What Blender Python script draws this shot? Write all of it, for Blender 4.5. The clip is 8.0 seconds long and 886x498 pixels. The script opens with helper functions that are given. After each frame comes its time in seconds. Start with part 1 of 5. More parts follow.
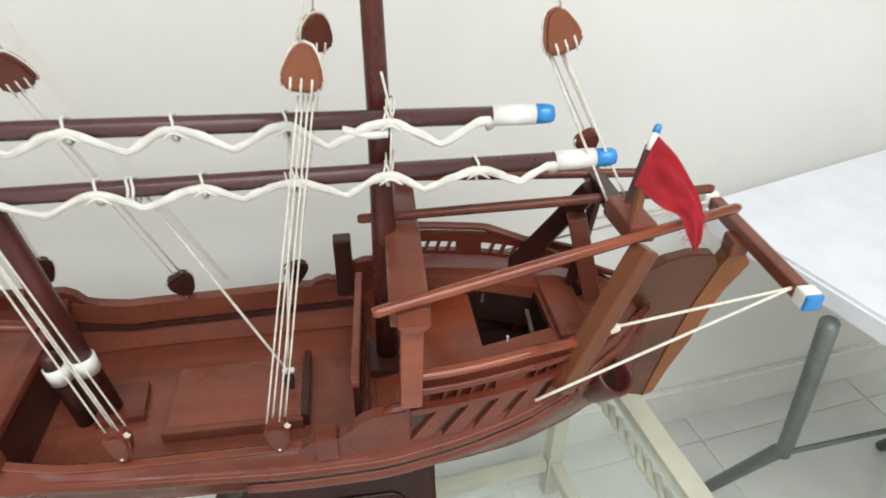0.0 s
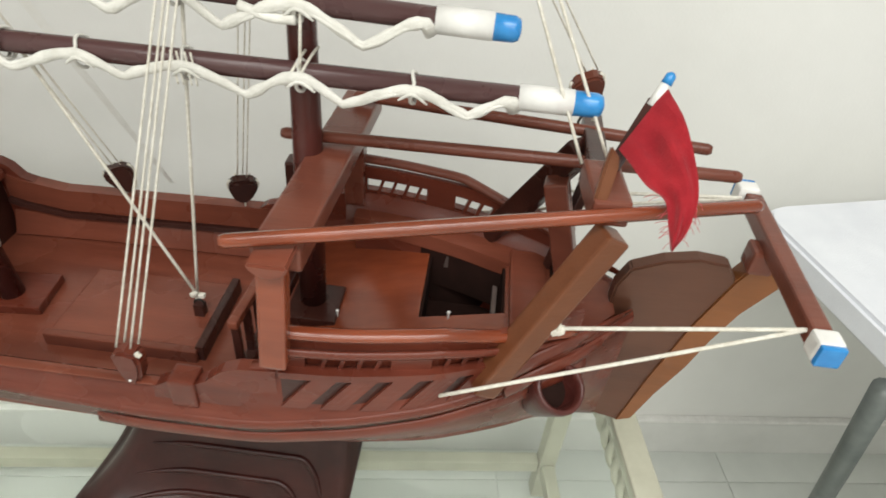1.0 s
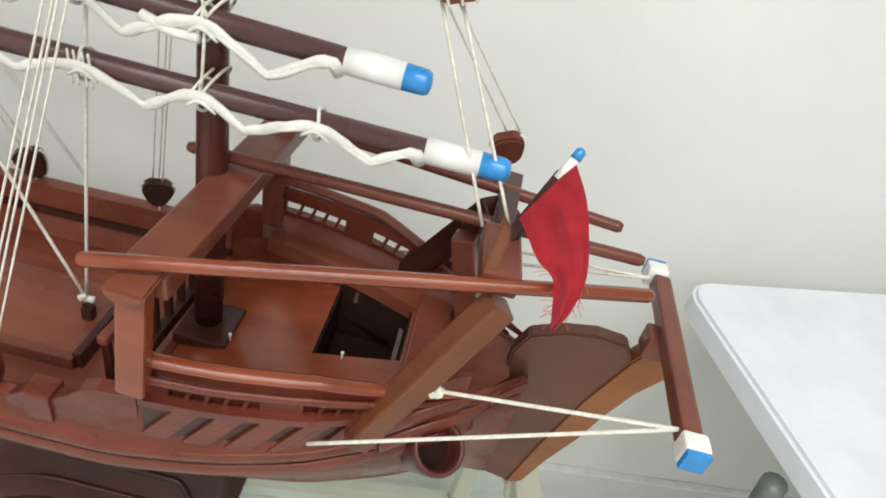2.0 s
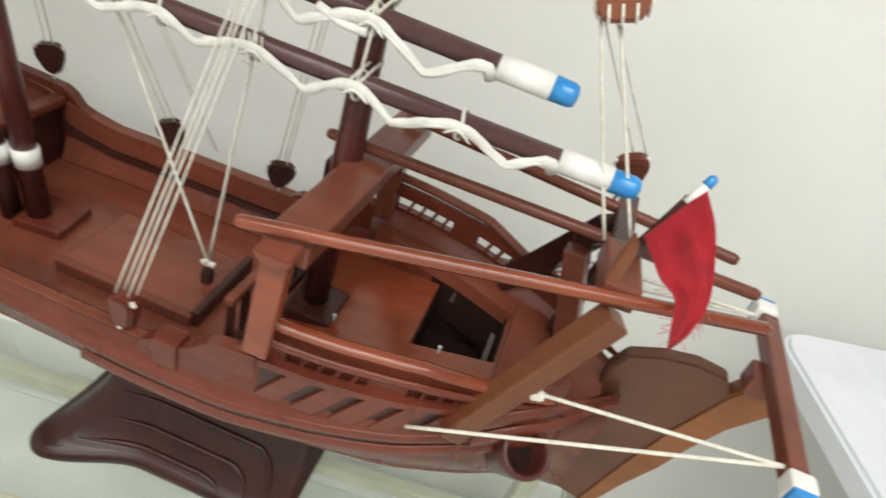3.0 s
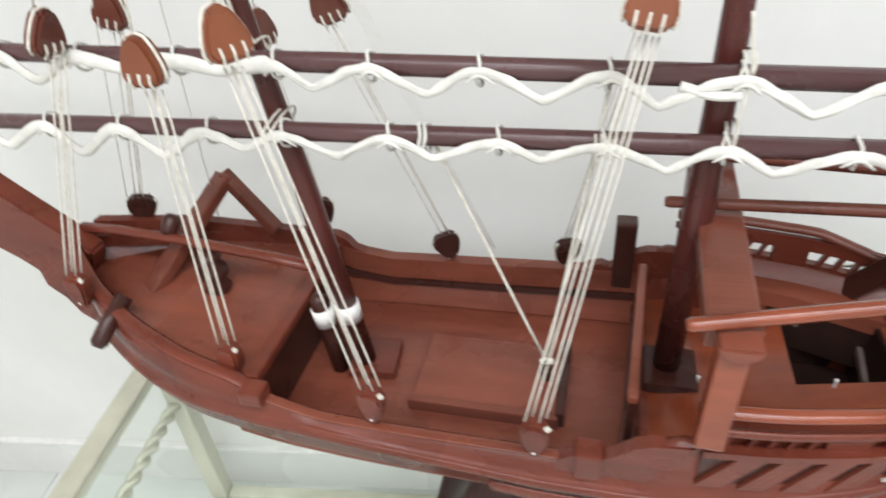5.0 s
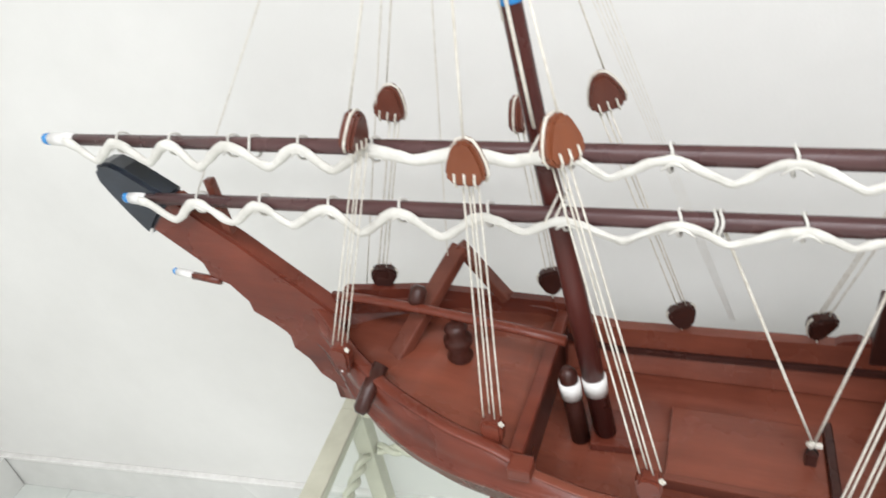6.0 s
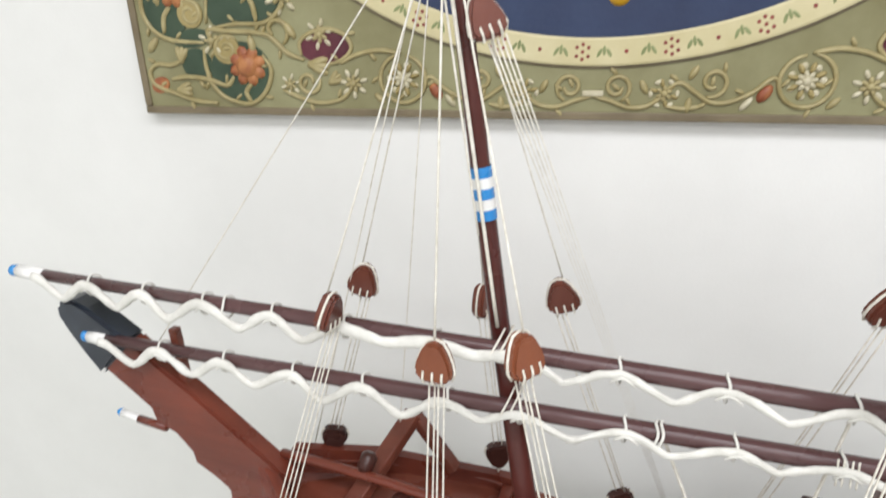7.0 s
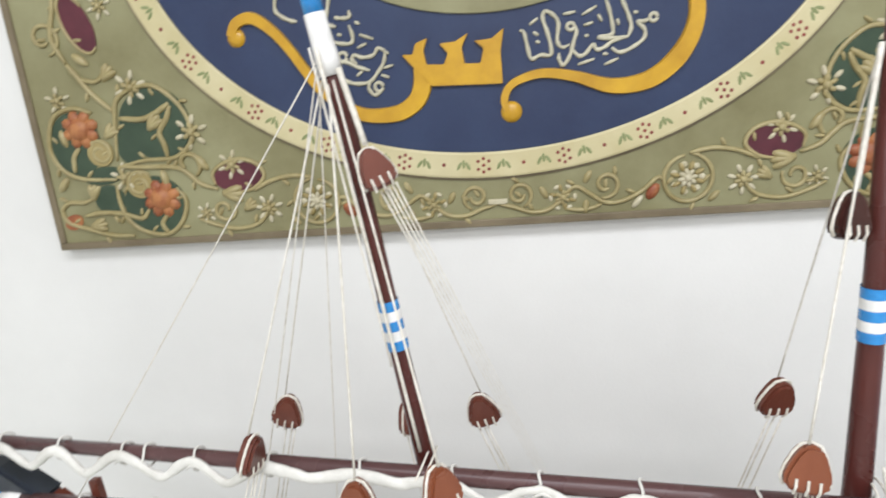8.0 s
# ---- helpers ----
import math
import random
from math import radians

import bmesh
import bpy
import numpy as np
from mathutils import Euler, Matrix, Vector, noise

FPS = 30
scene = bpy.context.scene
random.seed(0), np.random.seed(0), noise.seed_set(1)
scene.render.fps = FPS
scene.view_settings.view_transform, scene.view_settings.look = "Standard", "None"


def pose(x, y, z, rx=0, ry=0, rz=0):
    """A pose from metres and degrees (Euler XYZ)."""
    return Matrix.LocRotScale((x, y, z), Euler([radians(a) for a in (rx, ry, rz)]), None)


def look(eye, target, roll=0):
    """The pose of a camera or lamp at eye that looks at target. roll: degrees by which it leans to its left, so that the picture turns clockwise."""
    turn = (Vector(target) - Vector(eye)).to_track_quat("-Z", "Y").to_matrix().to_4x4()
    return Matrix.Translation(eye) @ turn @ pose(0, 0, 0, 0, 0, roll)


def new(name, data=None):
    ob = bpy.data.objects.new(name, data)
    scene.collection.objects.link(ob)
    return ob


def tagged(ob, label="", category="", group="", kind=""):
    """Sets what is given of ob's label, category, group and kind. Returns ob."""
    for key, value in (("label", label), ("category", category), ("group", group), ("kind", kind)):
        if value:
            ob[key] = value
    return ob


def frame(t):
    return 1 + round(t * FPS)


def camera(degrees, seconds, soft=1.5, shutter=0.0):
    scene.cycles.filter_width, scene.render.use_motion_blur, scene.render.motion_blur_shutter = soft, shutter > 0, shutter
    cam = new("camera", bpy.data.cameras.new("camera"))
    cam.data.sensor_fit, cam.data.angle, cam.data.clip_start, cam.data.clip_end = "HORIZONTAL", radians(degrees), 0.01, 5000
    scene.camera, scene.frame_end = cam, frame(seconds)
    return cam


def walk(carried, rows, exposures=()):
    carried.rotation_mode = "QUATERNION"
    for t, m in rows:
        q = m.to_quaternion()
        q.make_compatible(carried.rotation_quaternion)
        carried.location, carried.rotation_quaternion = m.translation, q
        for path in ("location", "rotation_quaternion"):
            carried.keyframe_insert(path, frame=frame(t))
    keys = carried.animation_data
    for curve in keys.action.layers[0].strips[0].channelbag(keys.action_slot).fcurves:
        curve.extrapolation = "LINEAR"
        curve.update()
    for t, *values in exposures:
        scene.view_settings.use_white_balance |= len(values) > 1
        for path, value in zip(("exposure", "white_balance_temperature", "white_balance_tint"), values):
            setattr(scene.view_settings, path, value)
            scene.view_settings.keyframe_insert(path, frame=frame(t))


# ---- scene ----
cam = camera(69.9, 8.0, soft=1.7, shutter=0.4)
PATH = [
    (0, (-0.348, -0.474, 1.503), (0.122, 1.111, 0.377), 0.5),
    (0.2, (-0.315, -0.435, 1.476), (0.098, 1.136, 0.310), 0.8),
    (0.5, (-0.232, -0.408, 1.446), (0.017, 1.146, 0.212), 2.5),
    (1, (-0.15, -0.391, 1.412), (0.012, 1.175, 0.179), 5.8),
    (1.5, (-0.096, -0.36, 1.428), (0.099, 1.21, 0.206), 8.3),
    (1.7, (-0.083, -0.355, 1.439), (0.173, 1.238, 0.257), 12.3),
    (2.8, (-0.118, -0.38, 1.419), (0.041, 1.192, 0.191), 21.2),
    (3, (-0.136, -0.388, 1.422), (-0.074, 1.225, 0.241), 19.0),
    (3.5, (-0.184, -0.404, 1.434), (-0.271, 1.194, 0.235), 12.3),
    (4, (-0.249, -0.406, 1.439), (-0.432, 1.145, 0.19), 6.2),
    (4.2, (-0.269, -0.402, 1.438), (-0.513, 1.13, 0.175), 2.7),
    (5.3, (-0.466, -0.367, 1.45), (-0.809, 1.259, 0.338), -9.6),
    (5.5, (-0.508, -0.373, 1.471), (-0.961, 1.247, 0.388), -12.5),
    (6, (-0.578, -0.387, 1.511), (-1.123, 1.234, 0.474), -10.3),
    (6.5, (-0.598, -0.393, 1.563), (-1.07, 1.325, 0.654), -4.0),
    (7, (-0.595, -0.396, 1.601), (-0.969, 1.428, 0.869), -1.7),
    (7.5, (-0.577, -0.4, 1.641), (-0.906, 1.476, 1.031), -2.5),
    (8, (-0.551, -0.394, 1.67), (-0.759, 1.52, 1.127), -5.3),
]
walk(cam, [(t, look(eye, target, roll)) for t, eye, target, roll in PATH],
     exposures=[(0.0, 0.05, 6260, 10), (0.5, 0.03, 6460, 9), (1.0, 0.0, 6480, 8), (1.5, 0.0, 6240, 9), (3.0, -0.01, 6460, 8), (4.0, 0.16, 6200, 10), (5.5, 0.24, 6080, 12), (6.5, 0.17, 6150, 13), (8.0, 0.10, 6040, 13)])

# ---------------------------------------------------------------- world and light
world = bpy.data.worlds.new("room_world")
world.use_nodes = True
scene.world = world
wbg = world.node_tree.nodes["Background"]
wbg.inputs[0].default_value = (0.9, 0.95, 1.0, 1)
wbg.inputs[1].default_value = 0.3


def area_lamp(name, at, target, size, size_y, watts, colour):
    data = bpy.data.lights.new(name, "AREA")
    data.shape, data.size, data.size_y, data.energy, data.color = "RECTANGLE", size, size_y, watts, colour
    ob = new(name, data)
    ob.matrix_world = look(at, target)
    return ob


# fluorescent ceiling panels, unseen behind and over the viewer; rear row added as fill
for x, y, watts in ((-0.80, -1.1, 28), (0.40, -1.1, 27), (-0.75, -2.7, 27), (0.70, -2.7, 25)):
    area_lamp("ceiling_and_fill_lamp", (x, y, 3.08), (x, y + 0.05, 0), 1.6, 0.7, watts, (1.0, 0.985, 0.96))


# ---------------------------------------------------------------- materials
def mat_nodes(name):
    m = bpy.data.materials.new(name)
    m.use_nodes = True
    nt = m.node_tree
    return m, nt, nt.nodes["Principled BSDF"]


def add_node(nt, kind, **inputs):
    n = nt.nodes.new(kind)
    for key, value in inputs.items():
        n.inputs[key.replace("_", " ")].default_value = value
    return n


def surface(name, dark, light, scale=(1, 1, 1), rough=0.5, detail=6, noise_scale=8.0, bump=0.1, bump_scale=60.0,
            coat=0.0, metal=0.0, rough_var=0.12, spec=0.5, island=0.0, sheen=0.0, spread=0.14, blotch=None, share=0.35):
    """Two-scale noise colour, roughness variation and fine relief on object coordinates."""
    m, nt, bsdf = mat_nodes(name)
    tc = nt.nodes.new("ShaderNodeTexCoord")
    mp = nt.nodes.new("ShaderNodeMapping")
    mp.inputs["Scale"].default_value = scale
    nt.links.new(tc.outputs["Object"], mp.inputs["Vector"])
    n1 = add_node(nt, "ShaderNodeTexNoise", Scale=noise_scale, Detail=detail, Roughness=0.6)
    nt.links.new(mp.outputs[0], n1.inputs["Vector"])
    n2 = add_node(nt, "ShaderNodeTexNoise", Scale=blotch or noise_scale * 0.22, Detail=4 if blotch else 2)
    nt.links.new(tc.outputs["Object"], n2.inputs["Vector"])
    mixf = nt.nodes.new("ShaderNodeMath")
    mixf.operation = "MULTIPLY_ADD"
    mixf.inputs[1].default_value = 1 - share
    nt.links.new(n1.outputs[0], mixf.inputs[0])
    half = nt.nodes.new("ShaderNodeMath")
    half.operation = "MULTIPLY"
    half.inputs[1].default_value = share
    nt.links.new(n2.outputs[0], half.inputs[0])
    nt.links.new(half.outputs[0], mixf.inputs[2])
    ramp = nt.nodes.new("ShaderNodeValToRGB")
    ramp.color_ramp.elements[0].position, ramp.color_ramp.elements[1].position = 0.5 - spread, 0.5 + spread
    ramp.color_ramp.elements[0].color, ramp.color_ramp.elements[1].color = (*dark, 1), (*light, 1)
    nt.links.new(mixf.outputs[0], ramp.inputs[0])
    out = ramp.outputs[0]
    if island:
        info = nt.nodes.new("ShaderNodeObjectInfo")
        hsv = nt.nodes.new("ShaderNodeHueSaturation")
        mr = nt.nodes.new("ShaderNodeMapRange")
        mr.inputs["To Min"].default_value, mr.inputs["To Max"].default_value = 1 - island, 1 + island
        nt.links.new(info.outputs["Random"], mr.inputs[0])
        nt.links.new(mr.outputs[0], hsv.inputs["Value"])
        nt.links.new(out, hsv.inputs["Color"])
        out = hsv.outputs[0]
    nt.links.new(out, bsdf.inputs["Base Color"])
    rr = nt.nodes.new("ShaderNodeMapRange")
    rr.inputs["To Min"].default_value, rr.inputs["To Max"].default_value = max(0.02, rough - rough_var), min(1, rough + rough_var)
    nt.links.new(n2.outputs[0], rr.inputs[0])
    nt.links.new(rr.outputs[0], bsdf.inputs["Roughness"])
    n3 = add_node(nt, "ShaderNodeTexNoise", Scale=bump_scale, Detail=4)
    nt.links.new(mp.outputs[0], n3.inputs["Vector"])
    bp = nt.nodes.new("ShaderNodeBump")
    bp.inputs["Strength"].default_value, bp.inputs["Distance"].default_value = bump, 0.002
    nt.links.new(n3.outputs[0], bp.inputs["Height"])
    nt.links.new(bp.outputs[0], bsdf.inputs["Normal"])
    bsdf.inputs["Coat Weight"].default_value = coat
    bsdf.inputs["Coat Roughness"].default_value = 0.22
    bsdf.inputs["Metallic"].default_value = metal
    bsdf.inputs["Specular IOR Level"].default_value = spec
    bsdf.inputs["Sheen Weight"].default_value = sheen
    return m


def wood(name, dark, light, rough=0.36, coat=0.25, along=0, island=0.0):
    """Varnished wood: streaks along one axis, broad blotches, uneven polish and a fine brushed relief."""
    scale = [7.0, 7.0, 7.0]
    scale[along] = 0.9
    return surface(name, dark, light, tuple(scale), rough - 0.06, 9, 5.0, 0.16, 45.0, coat * 0.4, rough_var=0.20, spec=0.32, spread=0.22, blotch=9.0, share=0.5)


M_HULL = wood("mahogany_varnish", (0.068, 0.0145, 0.0088), (0.190, 0.045, 0.0250), 0.34, 0.35)
M_RED = wood("red_varnished_wood", (0.105, 0.0205, 0.0082), (0.29, 0.066, 0.026), 0.24, 1.6)
M_DECK = wood("deck_wood", (0.100, 0.026, 0.0150), (0.258, 0.075, 0.044), 0.34, 0.4)
# dark stained fittings, and the shade painted between the stern lattice bars
M_DARK = wood("dark_stained_and_shade_wood", (0.026, 0.009, 0.007), (0.065, 0.020, 0.014), 0.36, 0.25)
M_BEAM = wood("beam_wood", (0.095, 0.027, 0.017), (0.205, 0.063, 0.039), 0.36, 0.25)
M_POLE = wood("pole_wood", (0.055, 0.027, 0.027), (0.115, 0.056, 0.054), 0.34, 0.3)
M_MAST = wood("mast_wood", (0.050, 0.012, 0.010), (0.105, 0.028, 0.022), 0.34, 0.3, along=2)
M_BLOCKW = wood("pulley_wood", (0.075, 0.021, 0.014), (0.165, 0.050, 0.030), 0.36, 0.25, along=2)
M_BLOCKL = wood("light_pulley_wood", (0.14, 0.040, 0.018), (0.26, 0.085, 0.038), 0.34, 0.3, along=2)
M_RUDDER = wood("rudder_wood", (0.075, 0.030, 0.018), (0.140, 0.058, 0.034), 0.45, 0.15)
M_OAK = wood("orange_oak_wood", (0.15, 0.050, 0.015), (0.27, 0.100, 0.034), 0.38, 0.25)
M_OAKD = wood("brown_oak_wood", (0.105, 0.034, 0.014), (0.19, 0.066, 0.028), 0.38, 0.25)
M_STAND = surface("stand_mahogany", (0.024, 0.0066, 0.0055), (0.050, 0.014, 0.011), (5, 5, 5), 0.30, noise_scale=5, bump=0.08, spec=0.35)
M_BLACK = surface("blue_black_paint", (0.010, 0.014, 0.022), (0.026, 0.034, 0.048), (1, 1, 1), 0.35, noise_scale=20, coat=0.2)
M_BLUE = surface("blue_gloss_paint", (0.016, 0.175, 0.480), (0.030, 0.265, 0.620), (1, 1, 1), 0.26, noise_scale=60, coat=0.4)
M_WHITEP = surface("white_gloss_paint", (0.70, 0.69, 0.66), (0.84, 0.83, 0.80), (1, 1, 1), 0.38, noise_scale=45, coat=0.1)
M_CLOTH = surface("white_sailcloth", (0.60, 0.585, 0.53), (0.78, 0.765, 0.71), (1, 1, 1), 0.85, noise_scale=50, bump=0.5, bump_scale=500, sheen=0.2)
M_ROPE = surface("cotton_cord", (0.60, 0.56, 0.47), (0.82, 0.79, 0.71), (1, 1, 1), 0.9, noise_scale=160, bump=0.6, bump_scale=700)
M_FLAG = surface("red_cotton", (0.42, 0.012, 0.026), (0.60, 0.026, 0.042), (1, 1, 1), 0.85, noise_scale=40, bump=0.4, bump_scale=600, sheen=0.3)
M_IRON = surface("dark_iron", (0.03, 0.03, 0.03), (0.09, 0.085, 0.08), (1, 1, 1), 0.45, noise_scale=80, metal=0.8)
# near-black stand-in for the shade inside hollows and under the bench
M_SHADE = surface("shade_coloured_wood", (0.016, 0.008, 0.006), (0.030, 0.013, 0.010), (1, 1, 1), 0.85, noise_scale=20, spec=0.1)
M_PALE = surface("pale_plank_wood", (0.075, 0.050, 0.042), (0.17, 0.125, 0.11), (5, 5, 5), 0.5, noise_scale=9)
M_CREAM = surface("cream_painted_wood", (0.44, 0.43, 0.335), (0.56, 0.55, 0.44), (1, 1, 1), 0.42, noise_scale=14, bump=0.15, bump_scale=120)
M_WALL = surface("white_wall_paint", (0.73, 0.725, 0.695), (0.80, 0.795, 0.765), (1, 1, 1), 0.75, noise_scale=3, bump=0.12, bump_scale=220, spec=0.25)
M_CEIL = surface("ceiling_paint", (0.74, 0.74, 0.72), (0.82, 0.82, 0.80), (1, 1, 1), 0.8, noise_scale=3, spec=0.2)
M_TILE = surface("white_marble_tile", (0.60, 0.625, 0.585), (0.73, 0.75, 0.71), (1, 1, 1), 0.16, noise_scale=3.5, detail=9, bump=0.02, bump_scale=30, island=0.04)
M_GROUT = surface("tile_grout", (0.56, 0.58, 0.54), (0.66, 0.68, 0.64), (1, 1, 1), 0.85, noise_scale=40)
M_SKIRT = surface("skirting_tile", (0.66, 0.66, 0.63), (0.77, 0.77, 0.74), (1, 1, 1), 0.25, noise_scale=5)
M_PLASTIC = surface("white_plastic", (0.68, 0.70, 0.75), (0.78, 0.80, 0.84), (1, 1, 1), 0.45, noise_scale=10, bump=0.25, bump_scale=350)
M_GREY = surface("grey_steel_paint", (0.095, 0.110, 0.105), (0.150, 0.165, 0.155), (1, 1, 1), 0.38, noise_scale=25, metal=0.2)

M_GLASS, _nt, _b = mat_nodes("clear_glass")
_b.inputs["Base Color"].default_value = (0.90, 0.945, 0.91, 1)
_b.inputs["Transmission Weight"].default_value = 1.0
_b.inputs["Roughness"].default_value = 0.0
_b.inputs["IOR"].default_value = 1.45


# ---------------------------------------------------------------- mesh helpers
def part(name, bm, material, parent=None, label="", smooth=False):
    """Link a bmesh as one mesh object under a thing or a part."""
    bmesh.ops.recalc_face_normals(bm, faces=bm.faces[:])
    me = bpy.data.meshes.new(name)
    bm.to_mesh(me)
    bm.free()
    if smooth:
        me.polygons.foreach_set("use_smooth", [True] * len(me.polygons))
    me.materials.append(material)
    ob = new(name, me)
    if parent is not None:
        ob.parent = parent
    if label:
        ob["label"] = label
    return ob


def thing(name, m, label, category, group="", kind=""):
    ob = new(name)
    ob.empty_display_size = 0.05
    ob.matrix_world = m
    return tagged(ob, label, category, group, kind)


def add_box(bm, at, size, turn=None, chamfer=0.0):
    """A box with chamfered edges; turn is a 3x3 or 4x4 matrix about its centre."""
    tmp = bmesh.new()
    bmesh.ops.create_cube(tmp, size=1)
    bmesh.ops.scale(tmp, vec=size, verts=tmp.verts)
    if chamfer:
        bmesh.ops.bevel(tmp, geom=tmp.edges[:], offset=chamfer, segments=2, profile=0.6, affect="EDGES")
    m = Matrix.Translation(at) @ (turn.to_4x4() if turn is not None else Matrix.Identity(4))
    return merge(bm, tmp, m)


def merge(bm, tmp, m=None):
    tmp.verts.index_update()
    vs = [bm.verts.new(m @ v.co if m is not None else v.co) for v in tmp.verts]
    for f in tmp.faces:
        bm.faces.new([vs[v.index] for v in f.verts])
    tmp.free()
    return bm


def aligned(a, b, up=(0, 0, 1)):
    """A turn whose x axis runs from a to b, with z as near to up as can be."""
    x = (Vector(b) - Vector(a)).normalized()
    y = Vector(up).cross(x)
    if y.length < 1e-4:
        y = Vector((0, 1, 0)).cross(x)
    y.normalize()
    z = x.cross(y)
    return Matrix((x, y, z)).transposed()


def beam(a, b, w, h, chamfer=0.002, bm=None, up=(0, 0, 1)):
    bm = bm or bmesh.new()
    a, b = Vector(a), Vector(b)
    return add_box(bm, (a + b) / 2, ((b - a).length, w, h), aligned(a, b, up), chamfer)


def sweep(pts, radius, sides=10, bm=None, flat=(1.0, 1.0), caps=True, up=(0, 0, 1)):
    """A tube along points; radius a number or one a point; flat scales its width and its height."""
    bm = bm or bmesh.new()
    pts = [Vector(p) for p in pts]
    rings = []
    side = None
    for i, p in enumerate(pts):
        d = (pts[min(i + 1, len(pts) - 1)] - pts[max(i - 1, 0)]).normalized()
        if side is None:
            side = Vector(up).cross(d)
            if side.length < 0.2:
                side = Vector((0, 1, 0)).cross(d)
        side = (side - d * side.dot(d)).normalized()
        top = d.cross(side)
        r = radius[i] if hasattr(radius, "__len__") else radius
        rings.append([bm.verts.new(p + r * (flat[0] * math.cos(a) * side + flat[1] * math.sin(a) * top))
                      for a in (2 * math.pi * k / sides for k in range(sides))])
    for r0, r1 in zip(rings, rings[1:]):
        for k in range(sides):
            bm.faces.new((r0[k], r0[(k + 1) % sides], r1[(k + 1) % sides], r1[k]))
    if caps:
        bm.faces.new(rings[0][::-1])
        bm.faces.new(rings[-1])
    return bm


def prism(outline, depth, axis=1, bm=None, chamfer=0.0):
    """A closed outline of (u, v) pushed both ways along an axis: axis 1 gives (x, z) outlines, axis 2 (x, y) ones."""
    tmp = bmesh.new()

    def co(u, v, d):
        return (u, d, v) if axis == 1 else (u, v, d)
    lo = [tmp.verts.new(co(u, v, -depth / 2)) for u, v in outline]
    hi = [tmp.verts.new(co(u, v, depth / 2)) for u, v in outline]
    tmp.faces.new(lo)
    tmp.faces.new(hi[::-1])
    n = len(lo)
    for i in range(n):
        tmp.faces.new((lo[i], hi[i], hi[(i + 1) % n], lo[(i + 1) % n]))
    bmesh.ops.recalc_face_normals(tmp, faces=tmp.faces[:])
    if chamfer:
        bmesh.ops.bevel(tmp, geom=[e for e in tmp.edges if len(e.link_faces) == 2 and e.calc_face_angle() > 0.6], offset=chamfer, segments=2, affect="EDGES")
    return merge(bm or bmesh.new(), tmp)


def spline(pts, steps=8):
    """A Catmull-Rom curve through points."""
    pts = [Vector(p) for p in pts]
    ext = [2 * pts[0] - pts[1], *pts, 2 * pts[-1] - pts[-2]]
    out = []
    for i in range(1, len(ext) - 2):
        p0, p1, p2, p3 = ext[i - 1:i + 3]
        for k in range(steps):
            t = k / steps
            out.append(0.5 * ((2 * p1) + (p2 - p0) * t + (2 * p0 - 5 * p1 + 4 * p2 - p3) * t * t + (3 * p1 - p0 - 3 * p2 + p3) * t ** 3))
    out.append(pts[-1])
    return out


def lathe(profile, sides=20, bm=None, m=None):
    """Turn (radius, height) pairs about z."""
    tmp = bmesh.new()
    rings = [[tmp.verts.new((r * math.cos(2 * math.pi * k / sides), r * math.sin(2 * math.pi * k / sides), z)) for k in range(sides)] for r, z in profile]
    for r0, r1 in zip(rings, rings[1:]):
        for k in range(sides):
            tmp.faces.new((r0[k], r0[(k + 1) % sides], r1[(k + 1) % sides], r1[k]))
    tmp.faces.new(rings[0][::-1])
    tmp.faces.new(rings[-1])
    return merge(bm or bmesh.new(), tmp, m)


# ---------------------------------------------------------------- the room
WALL_Y, LEFT_X, RIGHT_X, BACK_Y, CEIL_Z = 0.58, -2.47, 3.2, -3.4, 3.12


def structure(name, bm, material, label, category):
    return tagged(part(name, bm, material), label, category, kind="structure")


structure("wall_north", add_box(bmesh.new(), ((LEFT_X + RIGHT_X) / 2, WALL_Y + 0.1, CEIL_Z / 2), (RIGHT_X - LEFT_X, 0.2, CEIL_Z)), M_WALL, "plain off-white painted wall behind the model ship", "wall")
structure("wall_west", add_box(bmesh.new(), (LEFT_X - 0.1, (WALL_Y + BACK_Y) / 2 + 0.1, CEIL_Z / 2), (0.2, WALL_Y - BACK_Y + 0.4, CEIL_Z)), M_WALL, "plain off-white painted side wall", "wall")
structure("wall_east", add_box(bmesh.new(), (RIGHT_X + 0.1, (WALL_Y + BACK_Y) / 2 + 0.1, CEIL_Z / 2), (0.2, WALL_Y - BACK_Y + 0.4, CEIL_Z)), M_WALL, "plain off-white painted side wall", "wall")
structure("wall_south", add_box(bmesh.new(), ((LEFT_X + RIGHT_X) / 2, BACK_Y - 0.1, CEIL_Z / 2), (RIGHT_X - LEFT_X, 0.2, CEIL_Z)), M_WALL, "plain off-white painted wall", "wall")
structure("ceiling", add_box(bmesh.new(), ((LEFT_X + RIGHT_X) / 2, (WALL_Y + BACK_Y) / 2, CEIL_Z + 0.05), (RIGHT_X - LEFT_X + 0.4, WALL_Y - BACK_Y + 0.4, 0.1)), M_CEIL, "plain white ceiling", "ceiling")
floor = structure("floor", add_box(bmesh.new(), ((LEFT_X + RIGHT_X) / 2, (WALL_Y + BACK_Y) / 2, -0.053), (RIGHT_X - LEFT_X, WALL_Y - BACK_Y, 0.1)), M_GROUT, "polished white marble tiled floor with thin grey joints", "floor")
base_n = structure("baseboard", add_box(bmesh.new(), ((LEFT_X + RIGHT_X) / 2, WALL_Y - 0.006, 0.066), (RIGHT_X - LEFT_X, 0.012, 0.132), None, 0.002), M_SKIRT, "pale grey tiled skirting along the wall", "baseboard")
structure("trim", add_box(bmesh.new(), ((LEFT_X + RIGHT_X) / 2, WALL_Y - 0.009, 0.137), (RIGHT_X - LEFT_X, 0.018, 0.010), None, 0.003), M_WHITEP, "white bead on top of the skirting", "trim")
